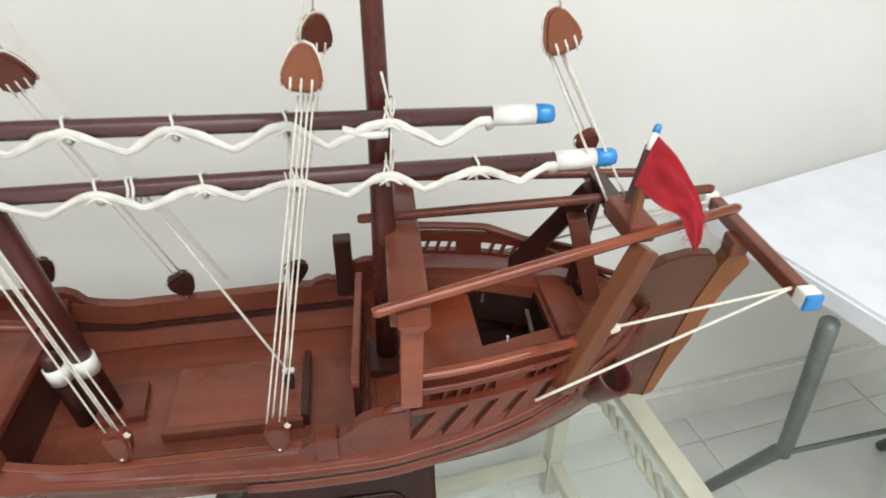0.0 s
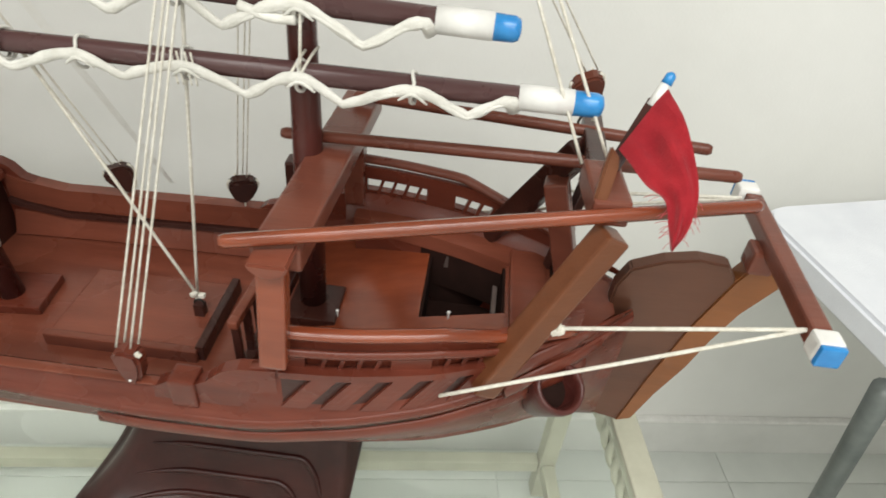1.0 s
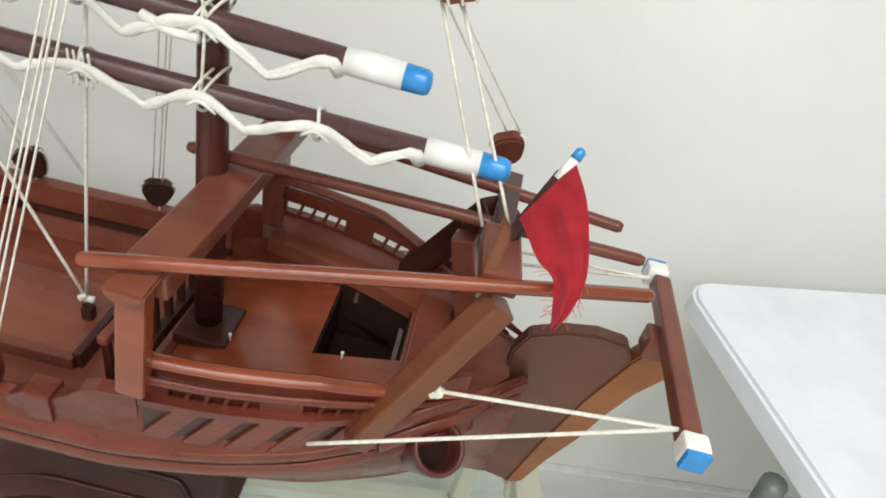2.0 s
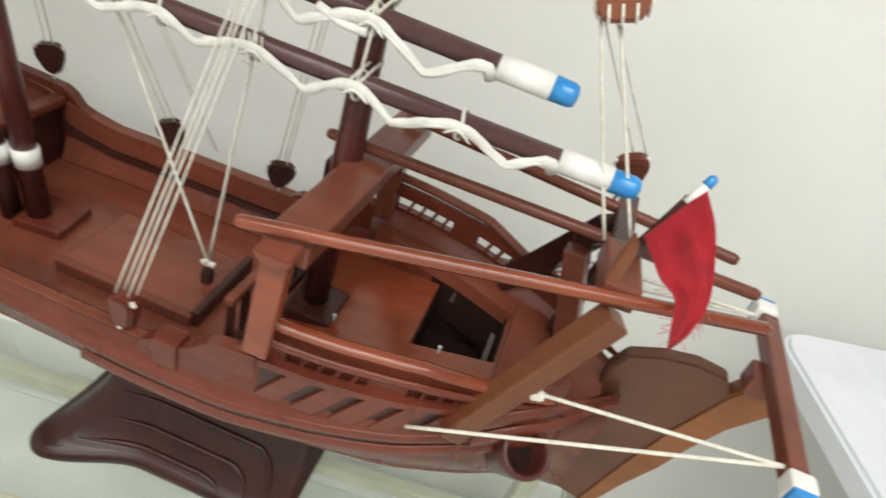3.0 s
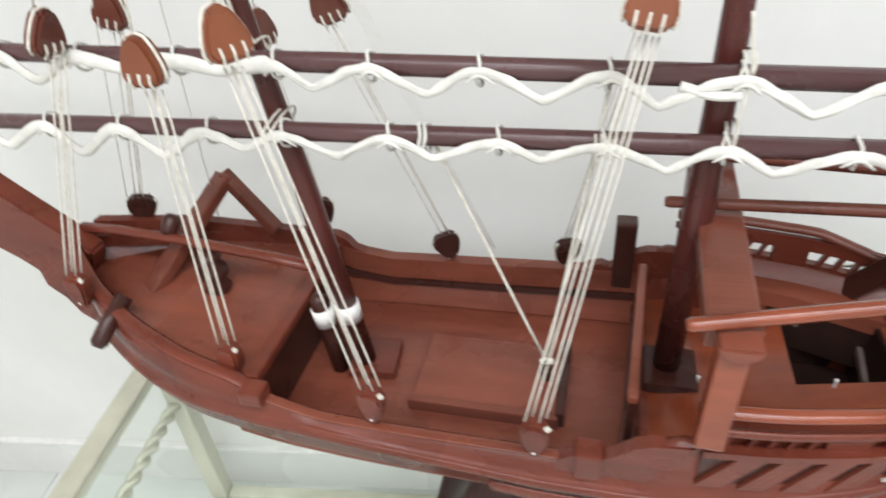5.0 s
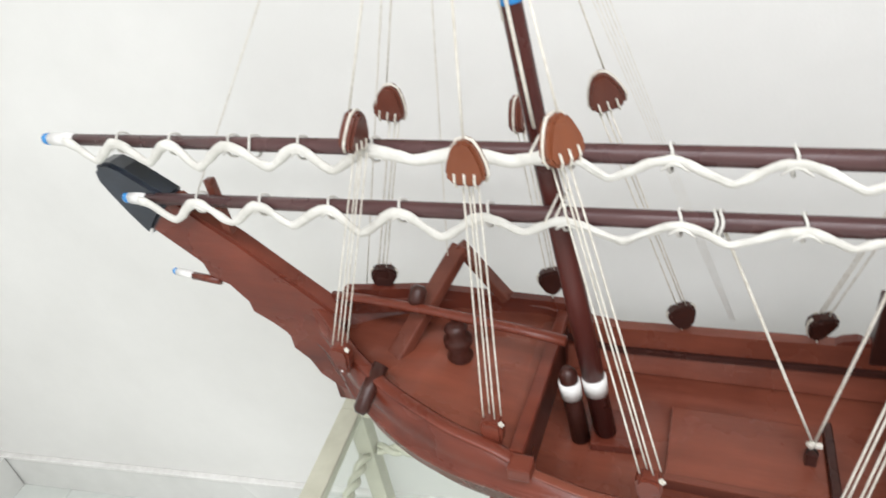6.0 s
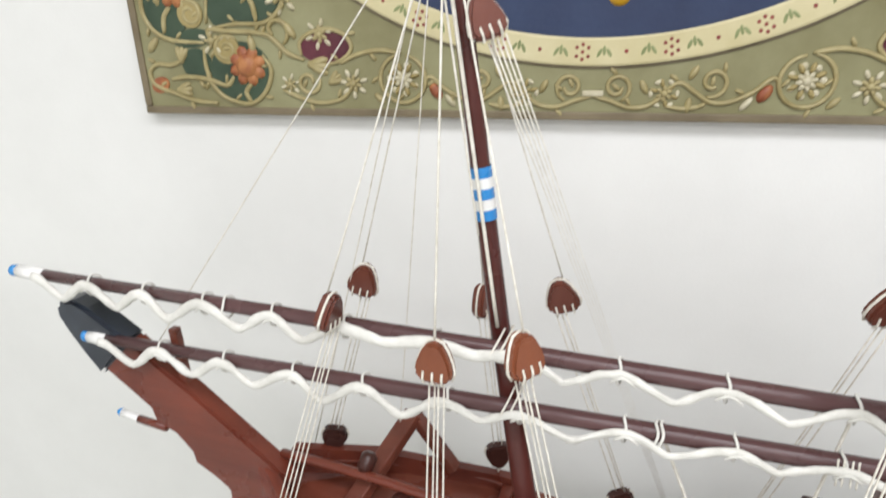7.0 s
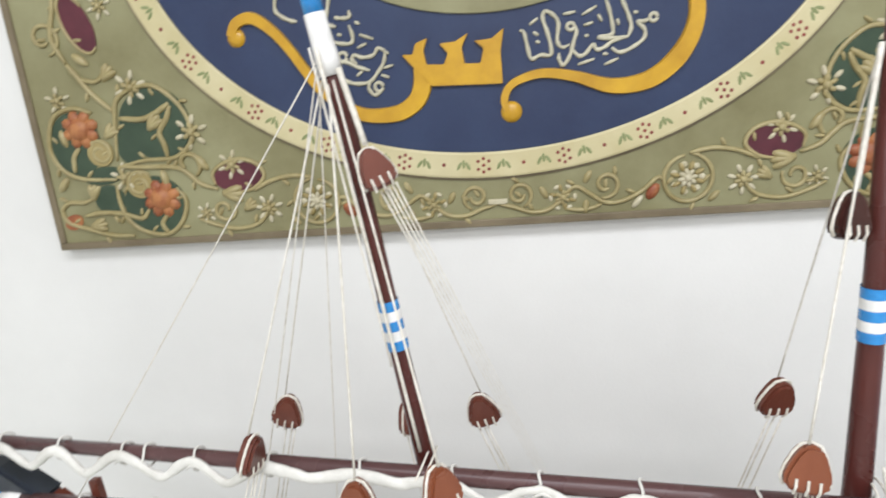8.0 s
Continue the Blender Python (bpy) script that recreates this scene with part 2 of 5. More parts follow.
structure("baseboard", add_box(bmesh.new(), (LEFT_X + 0.006, (WALL_Y + BACK_Y) / 2, 0.066), (0.012, WALL_Y - BACK_Y - 0.03, 0.132), None, 0.002), M_SKIRT, "pale grey tiled skirting along the side wall", "baseboard")

# ---------------------------------------------------------------- glass-topped cream table
TX0, TX1, TY0, TY1, TZ = -1.13, 0.25, -0.06, 0.476, 0.605
table = thing("display_table", Matrix.Identity(4), "cream painted table with glass top and rope-carved rails", "table")


def rope_carving(a, b, r=0.012):
    """Two strands twisted round one another."""
    a, b = Vector(a), Vector(b)
    n = int((b - a).length / 0.006)
    turn = aligned(a, b)
    bm = bmesh.new()
    for ph in (0, math.pi):
        pts = []
        for i in range(n + 1):
            ang = ph + i * 0.55
            pts.append(a.lerp(b, i / n) + turn @ Vector((0, 0.55 * r * math.cos(ang), 0.55 * r * math.sin(ang))))
        sweep(pts, 0.62 * r, 6, bm)
    return bm


W = 0.042
for x in (TX0 + W / 2, TX1 - W / 2):
    for y in (TY0 + W / 2, TY1 - W / 2):
        part("leg", add_box(bmesh.new(), (x, y, (TZ - 0.03) / 2), (W - 0.004, W - 0.004, TZ - 0.03), None, 0.004), M_CREAM, table)
for y in (TY0 + W / 2, TY1 - W / 2):
    part("top_rail", add_box(bmesh.new(), ((TX0 + TX1) / 2, y, TZ - 0.014), (TX1 - TX0, W, 0.028), None, 0.004), M_CREAM, table)
    part("stretcher", add_box(bmesh.new(), ((TX0 + TX1) / 2, y, 0.118), (TX1 - TX0 - 2 * W, 0.030, 0.036), None, 0.004), M_CREAM, table)
    part("rope_carved_rail", rope_carving((TX0 + W, y, 0.462), (TX1 - W, y, 0.462)), M_CREAM, table, "cream rail carved like twisted rope", smooth=True)
for x in (TX0 + W / 2, TX1 - W / 2):
    part("top_rail", add_box(bmesh.new(), (x, (TY0 + TY1) / 2, TZ - 0.014), (W, TY1 - TY0 - 2 * W, 0.028), None, 0.004), M_CREAM, table)
    part("stretcher", add_box(bmesh.new(), (x, (TY0 + TY1) / 2, 0.118), (0.030, TY1 - TY0 - 2 * W, 0.036), None, 0.004), M_CREAM, table)
    part("rope_carved_rail", rope_carving((x + (0.010 if x > 0 else 0.0), TY0 + W, 0.49 if x > 0 else 0.462), (x + (0.010 if x > 0 else 0.0), TY1 - W, 0.49 if x > 0 else 0.462)), M_CREAM, table, "cream rail carved like twisted rope", smooth=True)
glass = part("glass_top", add_box(bmesh.new(), ((TX0 + TX1) / 2, (TY0 + TY1) / 2, TZ - 0.010), (TX1 - TX0 - 2 * W + 0.002, TY1 - TY0 - 2 * W + 0.002, 0.006)), M_GLASS, table, "clear glass pane")
glass.visible_shadow = False

# ---------------------------------------------------------------- white folding table
ftable = thing("folding_table", pose(0.402, 0.388, 0, 0, 0, 10), "white plastic folding table with grey steel legs", "table")
def rounded_rect(x0, y0, x1, y1, r, n=6):
    out = []
    for cx, cy, a0 in ((x1 - r, y1 - r, 0), (x0 + r, y1 - r, 90), (x0 + r, y0 + r, 180), (x1 - r, y0 + r, 270)):
        for k in range(n + 1):
            a = radians(a0 + 90 * k / n)
            out.append((cx + r * math.cos(a), cy + r * math.sin(a)))
    return out


FT_Z = 0.905
bm = prism(rounded_rect(0, -1.5, 0.74, 0.0, 0.05), 0.042, axis=2, chamfer=0.006)
bmesh.ops.translate(bm, vec=(0, 0, FT_Z - 0.021), verts=bm.verts)
part("tabletop", bm, M_PLASTIC, ftable)
inv = ftable.matrix_world.inverted()
knee = Vector((0.579, 0.144, 0.400))
for dx in (0.0, 0.56):
    dv = Vector((dx, -0.04 * dx, 0))
    part("leg", sweep([inv @ (q + dv) for q in (Vector((0.440, 0.074, FT_Z - 0.045)), Vector((0.512, 0.110, 0.631)), knee + Vector((-0.006, -0.003, 0.02)), knee + Vector((0.0, 0.012, 0.006)), Vector((0.655, 0.338, 0.008)))], 0.0155, 12), M_GREY, ftable, smooth=True)
part("crossbar", sweep([inv @ (knee + Vector((0.004, 0, 0.012))), inv @ (knee + Vector((0.56, -0.026, 0.012)))], 0.006, 8), M_GREY, ftable, smooth=True)
for x in (0.10, 0.64):
    part("leg", sweep([(x, -1.38, FT_Z - 0.045), (x, -1.38, 0.0)], 0.0155, 12), M_GREY, ftable, smooth=True)

# ---------------------------------------------------------------- display stand of the ship
SHIP = pose(-0.363, 0.164, 0, 0, 0, -7.85)
stand = thing("display_stand", SHIP, "dark mahogany carved stand with stepped mouldings on the glass", "stand")


def stand_half(s, f):
    """Half width of the stand: waisted amidships, spread into horns at the bow end, narrow under the keel."""
    k = min(1.0, max(0.0, (-s - 0.02) / 0.125))
    foot = 0.113 + 0.040 * k * k * (3 - 2 * k)
    return foot + (0.040 - foot) * f ** 0.8


def stand_height(f):
    return 0.620 + 0.164 * f ** 1.5


def stand_ring(f, shrink=0.0):
    s0, s1, r = -0.170 + 0.100 * f ** 0.8 + shrink, 0.180 - shrink, 0.012 + 0.020 * (1 - f)
    side = []
    for s in np.linspace(s1, s0 + r, 24):
        side.append((s, -stand_half(s, f) + shrink - (0.003 if s > 0.150 else 0.0)))
    w = stand_half(s0 + r, f) - shrink
    for k in range(1, 9):
        a = radians(270 - 90 * k / 8)
        side.append((s0 + r + r * math.cos(a), -w + r + r * math.sin(a)))
    for k in range(1, 4):
        side.append((s0 + 0.012 * (1 - f) * math.sin(math.pi / 2 * k / 4), (-w + r) * (1 - k / 4)))
    return side + [(u, -v) for u, v in side[::-1]]


def stand_body():
    bm = bmesh.new()
    rings = [[bm.verts.new((u, v, z)) for u, v in stand_ring(0, d)] for z, d in ((0.601, 0.006), (0.604, 0.002), (0.609, 0.0), (0.615, 0.001))]
    rings += [[bm.verts.new((u, v, stand_height(f))) for u, v in stand_ring(f)] for f in np.linspace(0.02, 1, 24)]
    for r0, r1 in zip(rings, rings[1:]):
        n = len(r0)
        for k in range(n):
            bm.faces.new((r0[k], r0[(k + 1) % n], r1[(k + 1) % n], r1[k]))
    bm.faces.new(rings[0][::-1])
    bm.faces.new(rings[-1])
    return bm


part("base", stand_body(), M_STAND, stand, smooth=True)
# carved ridges: along each side, then turning down before the after end
for f, s_turn in ((0.16, 0.050), (0.36, 0.085), (0.58, 0.115)):
    for side in (-1, 1):
        path = [(s, f) for s in np.linspace(-0.118 + 0.08 * f, s_turn, 26)]
        path += [(s_turn + 0.036 * math.sin(a), f - (f - 0.02) * (1 - math.cos(a))) for a in np.linspace(0.1, math.pi / 2, 12)]
        pts = [(s, side * (stand_half(s, g) + 0.0002), stand_height(g)) for s, g in path]
        part("carved_ridge", sweep(pts, [0.0042 * min(1.0, 0.15 + i / 9, 0.15 + (len(pts) - 1 - i) / 9) for i in range(len(pts))], 8), M_STAND, stand, smooth=True)

# ---------------------------------------------------------------- the model ship
ship = thing("model_ship", SHIP, "varnished mahogany model sailing dhow with furled white sails", "model ship")

STA = np.linspace(-0.645, 0.475, 90)


def along(xs, ys):
    """A smooth curve over the hull's length through a few stations."""
    raw = np.interp(np.linspace(-0.72, 0.55, 400), xs, ys)
    k = np.hanning(25)
    raw = np.convolve(np.pad(raw, 12, mode="edge"), k / k.sum(), mode="valid")
    return lambda s: float(np.interp(s, np.linspace(-0.72, 0.55, 400), raw))


half_rub = along([-0.66, -0.62, -0.55, -0.48, -0.40, -0.30, -0.20, 0.0, 0.10, 0.20, 0.28, 0.36, 0.42, 0.47, 0.5], [0.006, 0.018, 0.073, 0.109, 0.135, 0.149, 0.155, 0.159, 0.160, 0.153, 0.138, 0.106, 0.070, 0.024, 0.010])
rub_z = along([-0.66, -0.58, -0.45, -0.25, 0.0, 0.12, 0.25, 0.40, 0.5], [0.965, 0.922, 0.900, 0.902, 0.888, 0.892, 0.915, 0.945, 0.965])
keel_z = along([-0.66, -0.60, -0.52, -0.42, -0.30, 0.4, 0.5], [0.90, 0.845, 0.805, 0.780, 0.770, 0.770, 0.785])


def gun_z(s):
    """The top of the bulwark: high at the bow, low in the waist, high at the poop."""
    base = float(np.interp(s, [-0.66, -0.60, -0.50, -0.34, -0.29, -0.24, -0.12, 0.0, 0.12, 0.5], [1.030, 1.004, 0.973, 0.945, 0.926, 0.916, 0.917, 0.920, 0.923, 0.950]))
    if s > 0.10:
        base = max(base, min(0.966, 0.92 + (s - 0.10) * 4))
    return base


def hull_half(side):
    bm = bmesh.new()
    rows = []
    for s in STA:
        b, zr, zk, zg = half_rub(s), rub_z(s), keel_z(s), gun_z(s)
        d = zr - zk
        bt = b * 0.96
        sec = [(bt - 0.009, zg), (bt, zg), (b * 0.985, zr + 0.35 * (zg - zr)), (b, zr + 0.006), (b + 0.003, zr + 0.004), (b + 0.003, zr - 0.004), (b * 0.99, zr - 0.009),
               (b * 0.95, zr - 0.30 * d), (b * 0.82, zr - 0.55 * d), (b * 0.56, zr - 0.78 * d), (b * 0.25 + 0.004, zr - 0.93 * d), (0.007, zk), (0.0, zk)]
        rows.append([bm.verts.new((s, side * max(x, 0.0), z)) for x, z in sec])
    for r0, r1 in zip(rows, rows[1:]):
        for a, b2, c, d2 in zip(r0, r0[1:], r1[1:], r1):
            bm.faces.new((a, b2, c, d2))
    # inner face of the bulwark
    inner = []
    for s, r in zip(STA, rows):
        b, zg = half_rub(s) * 0.96 - 0.009, gun_z(s)
        inner.append([r[0], bm.verts.new((s, side * max(b - 0.004, 0), min(zg, 0.90) - 0.02)), bm.verts.new((s, side * max(b - 0.012, 0), min(0.83, zg - 0.03)))])
    for r0, r1 in zip(inner, inner[1:]):
        for a, b2, c, d2 in zip(r0, r0[1:], r1[1:], r1):
            bm.faces.new((a, b2, c, d2))
    return bm


for side in (-1, 1):
    part("hull_side", hull_half(side), M_HULL, ship, smooth=True)


def follow(s0, s1, off, zf, n=40, side=-1):
    return [(s, side * (half_rub(s) + off), zf(s)) for s in np.linspace(s0, s1, n)]


for side in (-1, 1):
    # cap rail of the waist and the raised washboards fore and aft
    if side < 0:
        part("gunwale", sweep(follow(-0.31, 0.10, -0.010, lambda s: gun_z(s) + 0.0006, side=side), 0.008, 8, flat=(0.8, 0.10)), M_DECK, ship, smooth=True)
    part("bow_rail", sweep(follow(-0.63, -0.31, -0.012, lambda s: gun_z(s) + 0.003, side=side), 0.011, 8, flat=(0.8, 0.25)), M_HULL, ship, smooth=True)
    part("wale", sweep(follow(-0.58, 0.44, 0.001, lambda s: rub_z(s) - 0.003, 60, side), 0.0075, 8, flat=(0.62, 1.0)), M_HULL, ship, smooth=True)
    part("wale", sweep(follow(-0.05, 0.43, -0.001, lambda s: rub_z(s) - 0.027, 60, side), 0.0085, 8, flat=(0.30, 1.0)), M_HULL, ship, smooth=True)
    part("poop_rail", sweep(follow(0.13, 0.405, -0.006, lambda s: 1.012 - 0.03 * max(0, s - 0.28) / 0.12, 30, side), 0.0072, 10, flat=(1.0, 0.75)), M_RED if side < 0 else M_BEAM, ship, "glossy red-brown rail of the poop", smooth=True)
    part("poop_rail_moulding", sweep(follow(0.13, 0.42, 0.000, lambda s: 0.993 - 0.02 * max(0, s - 0.28) / 0.12, 30, side), 0.0050, 8, flat=(0.6, 1.0)), M_HULL, ship, smooth=True)

# tapered planks that close the quarter at the stern
for side in (-1, 1):
    for dz in (0.0, -0.026):
        part("quarter_plank", sweep([(0.345, side * 0.122, 0.964 + dz), (0.405, side * 0.080, 0.970 + dz), (0.469, side * 0.028, 0.976 + dz)], [0.012, 0.010, 0.003], 8, flat=(0.35, 1.0)), M_HULL, ship, smooth=True)

# washboard scrolls where the raised bow bulwark drops to the waist
for side in (-1, 1):
    pts = [(-0.60, 0.0), (-0.60, 0.022), (-0.50, 0.022), (-0.34, 0.014), (-0.315, 0.020), (-0.303, 0.017), (-0.292, 0.006), (-0.278, 0.004), (-0.268, 0.0)]
    if side > 0:
        bm = bmesh.new()
        lo = []
        for s, h in pts:
            l = side * (half_rub(s) * 0.96 - 0.004)
            z = gun_z(s)
            lo.append((bm.verts.new((s, l - 0.007, z + h)), bm.verts.new((s, l + 0.007, z + h)), bm.verts.new((s, l - 0.007, z - 0.02)), bm.verts.new((s, l + 0.007, z - 0.02))))
        for a, b in zip(lo, lo[1:]):
            bm.faces.new((a[0], a[1], b[1], b[0]))
            bm.faces.new((a[0], b[0], b[2], a[2]))
            bm.faces.new((a[1], a[3], b[3], b[1]))
        part("washboard", bm, M_HULL, ship)
    bm = bmesh.new()
    lo = []
    for s, h in [(0.015, 0.0), (0.03, 0.010), (0.045, 0.014), (0.055, 0.010), (0.068, 0.018), (0.085, 0.034), (0.10, 0.040), (0.135, 0.042)]:
        l = side * (half_rub(s) * 0.96 - 0.004)
        z = gun_z(0.0)
        lo.append((bm.verts.new((s, l - 0.007, z + h)), bm.verts.new((s, l + 0.007, z + h)), bm.verts.new((s, l - 0.007, z - 0.02)), bm.verts.new((s, l + 0.007, z - 0.02))))
    for a, b in zip(lo, lo[1:]):
        bm.faces.new((a[0], a[1], b[1], b[0]))
        bm.faces.new((a[0], b[0], b[2], a[2]))
        bm.faces.new((a[1], a[3], b[3], b[1]))
    part("washboard", bm, M_HULL, ship)


def deck_plate(s0, s1, z, thick=0.012, inset=0.012, n=30, l0=None, l1=None):
    bm = bmesh.new()
    rows = []
    for s in np.linspace(s0, s1, n):
        b = max(half_rub(s) * 0.96 - inset, 0.003)
        zz = z(s) if callable(z) else z
        a, c = (-b if l0 is None else max(-b, l0)), (b if l1 is None else min(b, l1))
        rows.append([bm.verts.new((s, a, zz)), bm.verts.new((s, c, zz)), bm.verts.new((s, c, zz - thick)), bm.verts.new((s, a, zz - thick))])
    for r0, r1 in zip(rows, rows[1:]):
        for k in range(4):
            bm.faces.new((r0[k], r0[(k + 1) % 4], r1[(k + 1) % 4], r1[k]))
    bm.faces.new(rows[0][::-1])
    bm.faces.new(rows[-1])
    return bm


part("waist_deck", deck_plate(-0.36, 0.14, 0.850), M_DECK, ship)
part("foredeck", deck_plate(-0.63, -0.318, lambda s: gun_z(s) - 0.009 - 0.22 * max(0, -0.46 - s)), M_DECK, ship)
PIT = (0.250, 0.343, -0.016, 0.100)


def poop_z(s):
    """The poop deck rises towards the stern."""
    return 0.893 + 0.24 * (s - 0.15)



part("poop_deck", deck_plate(0.10, PIT[0], poop_z), M_RED, ship)
part("poop_deck", deck_plate(PIT[1], 0.455, poop_z), M_DECK, ship)
part("poop_deck", deck_plate(PIT[0], PIT[1], poop_z, l1=PIT[2]), M_RED, ship)
part("poop_deck", deck_plate(PIT[0], PIT[1], poop_z, l0=PIT[3]), M_RED, ship)
# sides and floor of the well are coloured near-black for its inner shade
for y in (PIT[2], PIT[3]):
    part("well_side", beam((PIT[0], y, poop_z(PIT[0]) - 0.051), (PIT[1], y, poop_z(PIT[1]) - 0.051), 0.006, 0.094, 0), M_SHADE, ship)
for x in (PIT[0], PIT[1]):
    part("well_side", add_box(bmesh.new(), (x, (PIT[2] + PIT[3]) / 2, poop_z(x) - 0.051), (0.006, PIT[3] - PIT[2] + 0.004, 0.094)), M_SHADE, ship)
part("companion_well", add_box(bmesh.new(), ((PIT[0] + PIT[1]) / 2, (PIT[2] + PIT[3]) / 2, 0.835), (PIT[1] - PIT[0] + 0.006, PIT[3] - PIT[2] + 0.004, 0.01)), M_SHADE, ship, "dark open well in the poop deck")
bulk = bmesh.new()
bb = half_rub(-0.32) * 0.96 - 0.012
add_box(bulk, (-0.322, 0, 0.892), (0.010, 2 * bb, 0.09), None, 0.001)
part("bow_bulkhead", bulk, M_DARK, ship)
part("bow_beam", beam((-0.316, -bb, 0.940), (-0.316, bb, 0.940), 0.016, 0.012), M_HULL, ship)
bb = half_rub(0.10) * 0.96 - 0.012
part("poop_bulkhead", add_box(bmesh.new(), (0.100, 0, 0.866), (0.008, 2 * bb, 0.04), None, 0.001), M_HULL, ship)

# two paler grey-brown planks inside the well
part("well_plank", beam((0.270, 0.094, 0.912), (0.334, 0.094, 0.904), 0.004, 0.018, 0.001), M_PALE, ship, "pale plank inside the well")
part("well_plank", beam((0.335, 0.092, 0.905), (0.335, 0.022, 0.880), 0.006, 0.010, 0.001), M_PALE, ship, "pale plank inside the well")

# side benches of the poop
for side in (-1, 1):
    bm = bmesh.new()
    rows = []
    for s in np.linspace(0.15, 0.40, 24):
        b = half_rub(s) * 0.96 - 0.012
        w = 0.020 + 0.012 * math.sin((s - 0.15) * 9)
        rows.append([bm.verts.new((s, side * b, 0.945)), bm.verts.new((s, side * (b - w), 0.945)), bm.verts.new((s, side * (b - w), 0.925)), bm.verts.new((s, side * b, 0.925))])
    for r0, r1 in zip(rows, rows[1:]):
        for k in range(4):
            bm.faces.new((r0[k], r0[(k + 1) % 4], r1[(k + 1) % 4], r1[k]))
    # far bench takes the paler wood to paint in the light its top reflects
    part("side_bench", bm, M_DECK if side > 0 else M_HULL, ship)
    # middle stretch is coloured near-black as the shade below the bench
    for s0, s1, m in ((0.152, 0.238, M_HULL), (0.238, 0.345, M_SHADE), (0.345, 0.398, M_HULL)):
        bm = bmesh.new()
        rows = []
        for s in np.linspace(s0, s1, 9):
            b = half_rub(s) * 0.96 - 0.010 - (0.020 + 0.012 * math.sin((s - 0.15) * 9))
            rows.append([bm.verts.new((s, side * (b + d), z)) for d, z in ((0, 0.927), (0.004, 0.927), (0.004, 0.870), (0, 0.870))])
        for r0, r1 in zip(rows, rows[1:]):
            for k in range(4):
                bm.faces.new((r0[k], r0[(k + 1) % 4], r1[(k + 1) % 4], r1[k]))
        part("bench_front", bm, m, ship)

# raised panel abaft the well
part("stern_panel", add_box(bmesh.new(), (0.368, 0.02, 0.943), (0.042, 0.13, 0.016), None, 0.003), M_DECK, ship)
# near-black bar laid on the deck to paint the shade of a slot
part("stern_slot_shade", add_box(bmesh.new(), (0.396, 0.055, 0.9535), (0.008, 0.050, 0.005), None, 0.001), M_SHADE, ship)

# bright nail heads left standing in the poop deck
for s, l in ((0.157, -0.008), (0.283, PIT[2] - 0.004)):
    part("nail", lathe([(0.0012, -0.003), (0.0012, 0.008), (0.0022, 0.0085), (0.0016, 0.010)], 8, None, Matrix.Translation((s, l, poop_z(s)))), M_WHITEP, ship)

# hatch of the waist with its coaming
hatch = part("hatch", add_box(bmesh.new(), (-0.078, 0.0, 0.856), (0.170, 0.112, 0.014), None, 0.002), M_DECK, ship)
part("hatch_coaming", beam((-0.165, -0.060, 0.858), (0.010, -0.060, 0.858), 0.010, 0.018), M_BEAM, hatch)
part("hatch_coaming", beam((0.012, -0.060, 0.860), (0.012, 0.060, 0.860), 0.010, 0.022), M_DARK, hatch)

# stem, head and sternpost
stem_out = [(-0.868, 1.130), (-0.835, 1.104), (-0.800, 1.076), (-0.795, 1.054), (-0.764, 1.040), (-0.742, 1.014), (-0.740, 0.996), (-0.710, 0.978), (-0.689, 0.961), (-0.689, 0.936), (-0.667, 0.916), (-0.655, 0.890), (-0.630, 0.871), (-0.592, 0.852),
            (-0.54, 0.812), (-0.45, 0.782), (-0.45, 0.80), (-0.56, 0.860), (-0.62, 0.930), (-0.585, 1.000), (-0.612, 1.026), (-0.675, 1.077), (-0.722, 1.116), (-0.770, 1.150), (-0.810, 1.183)]
stem = part("stem", prism(stem_out, 0.030, chamfer=0.004), M_HULL, ship, "carved raking stem with a stepped edge")
head = [(-0.872, 1.119), (-0.895, 1.150), (-0.915, 1.182), (-0.927, 1.205), (-0.926, 1.222), (-0.912, 1.232), (-0.893, 1.233), (-0.872, 1.224), (-0.809, 1.182)]
part("stem_head", prism(head, 0.036, chamfer=0.005), M_BLACK, stem, "blue-black painted stem head")
part("white_band", beam((-0.876, 0, 1.124), (-0.868, 0, 1.132), 0.033, 0.010), M_WHITEP, stem)
pin = part("bow_pin", sweep([(-0.780, -0.012, 1.046), (-0.830, -0.010, 1.049)], 0.006, 10), M_HULL, ship, smooth=True)
part("white_end", sweep([(-0.830, -0.010, 1.049), (-0.862, -0.008, 1.052)], 0.0058, 10), M_WHITEP, pin, smooth=True)
part("blue_tip", sweep([(-0.862, -0.008, 1.052), (-0.867, -0.0077, 1.0525), (-0.871, -0.0075, 1.053)], [0.0059, 0.005, 0.002], 10), M_BLUE, pin, smooth=True)
part("jack_post", beam((-0.738, 0, 1.10), (-0.742, 0, 1.206), 0.012, 0.012), M_BEAM, ship)
part("sternpost", prism([(0.420, 0.772), (0.446, 0.774), (0.466, 0.936), (0.446, 0.940), (0.43, 0.90)], 0.022, chamfer=0.002), M_HULL, ship)

# rudder with its lighter after plank
rud = part("rudder", prism([(0.461, 0.787), (0.506, 0.776), (0.523, 0.860), (0.545, 0.945), (0.570, 1.012), (0.556, 1.033), (0.525, 1.036), (0.493, 1.029), (0.462, 1.014), (0.452, 0.990), (0.450, 0.90)], 0.018, chamfer=0.002), M_RUDDER, ship, "dull brown rudder blade")
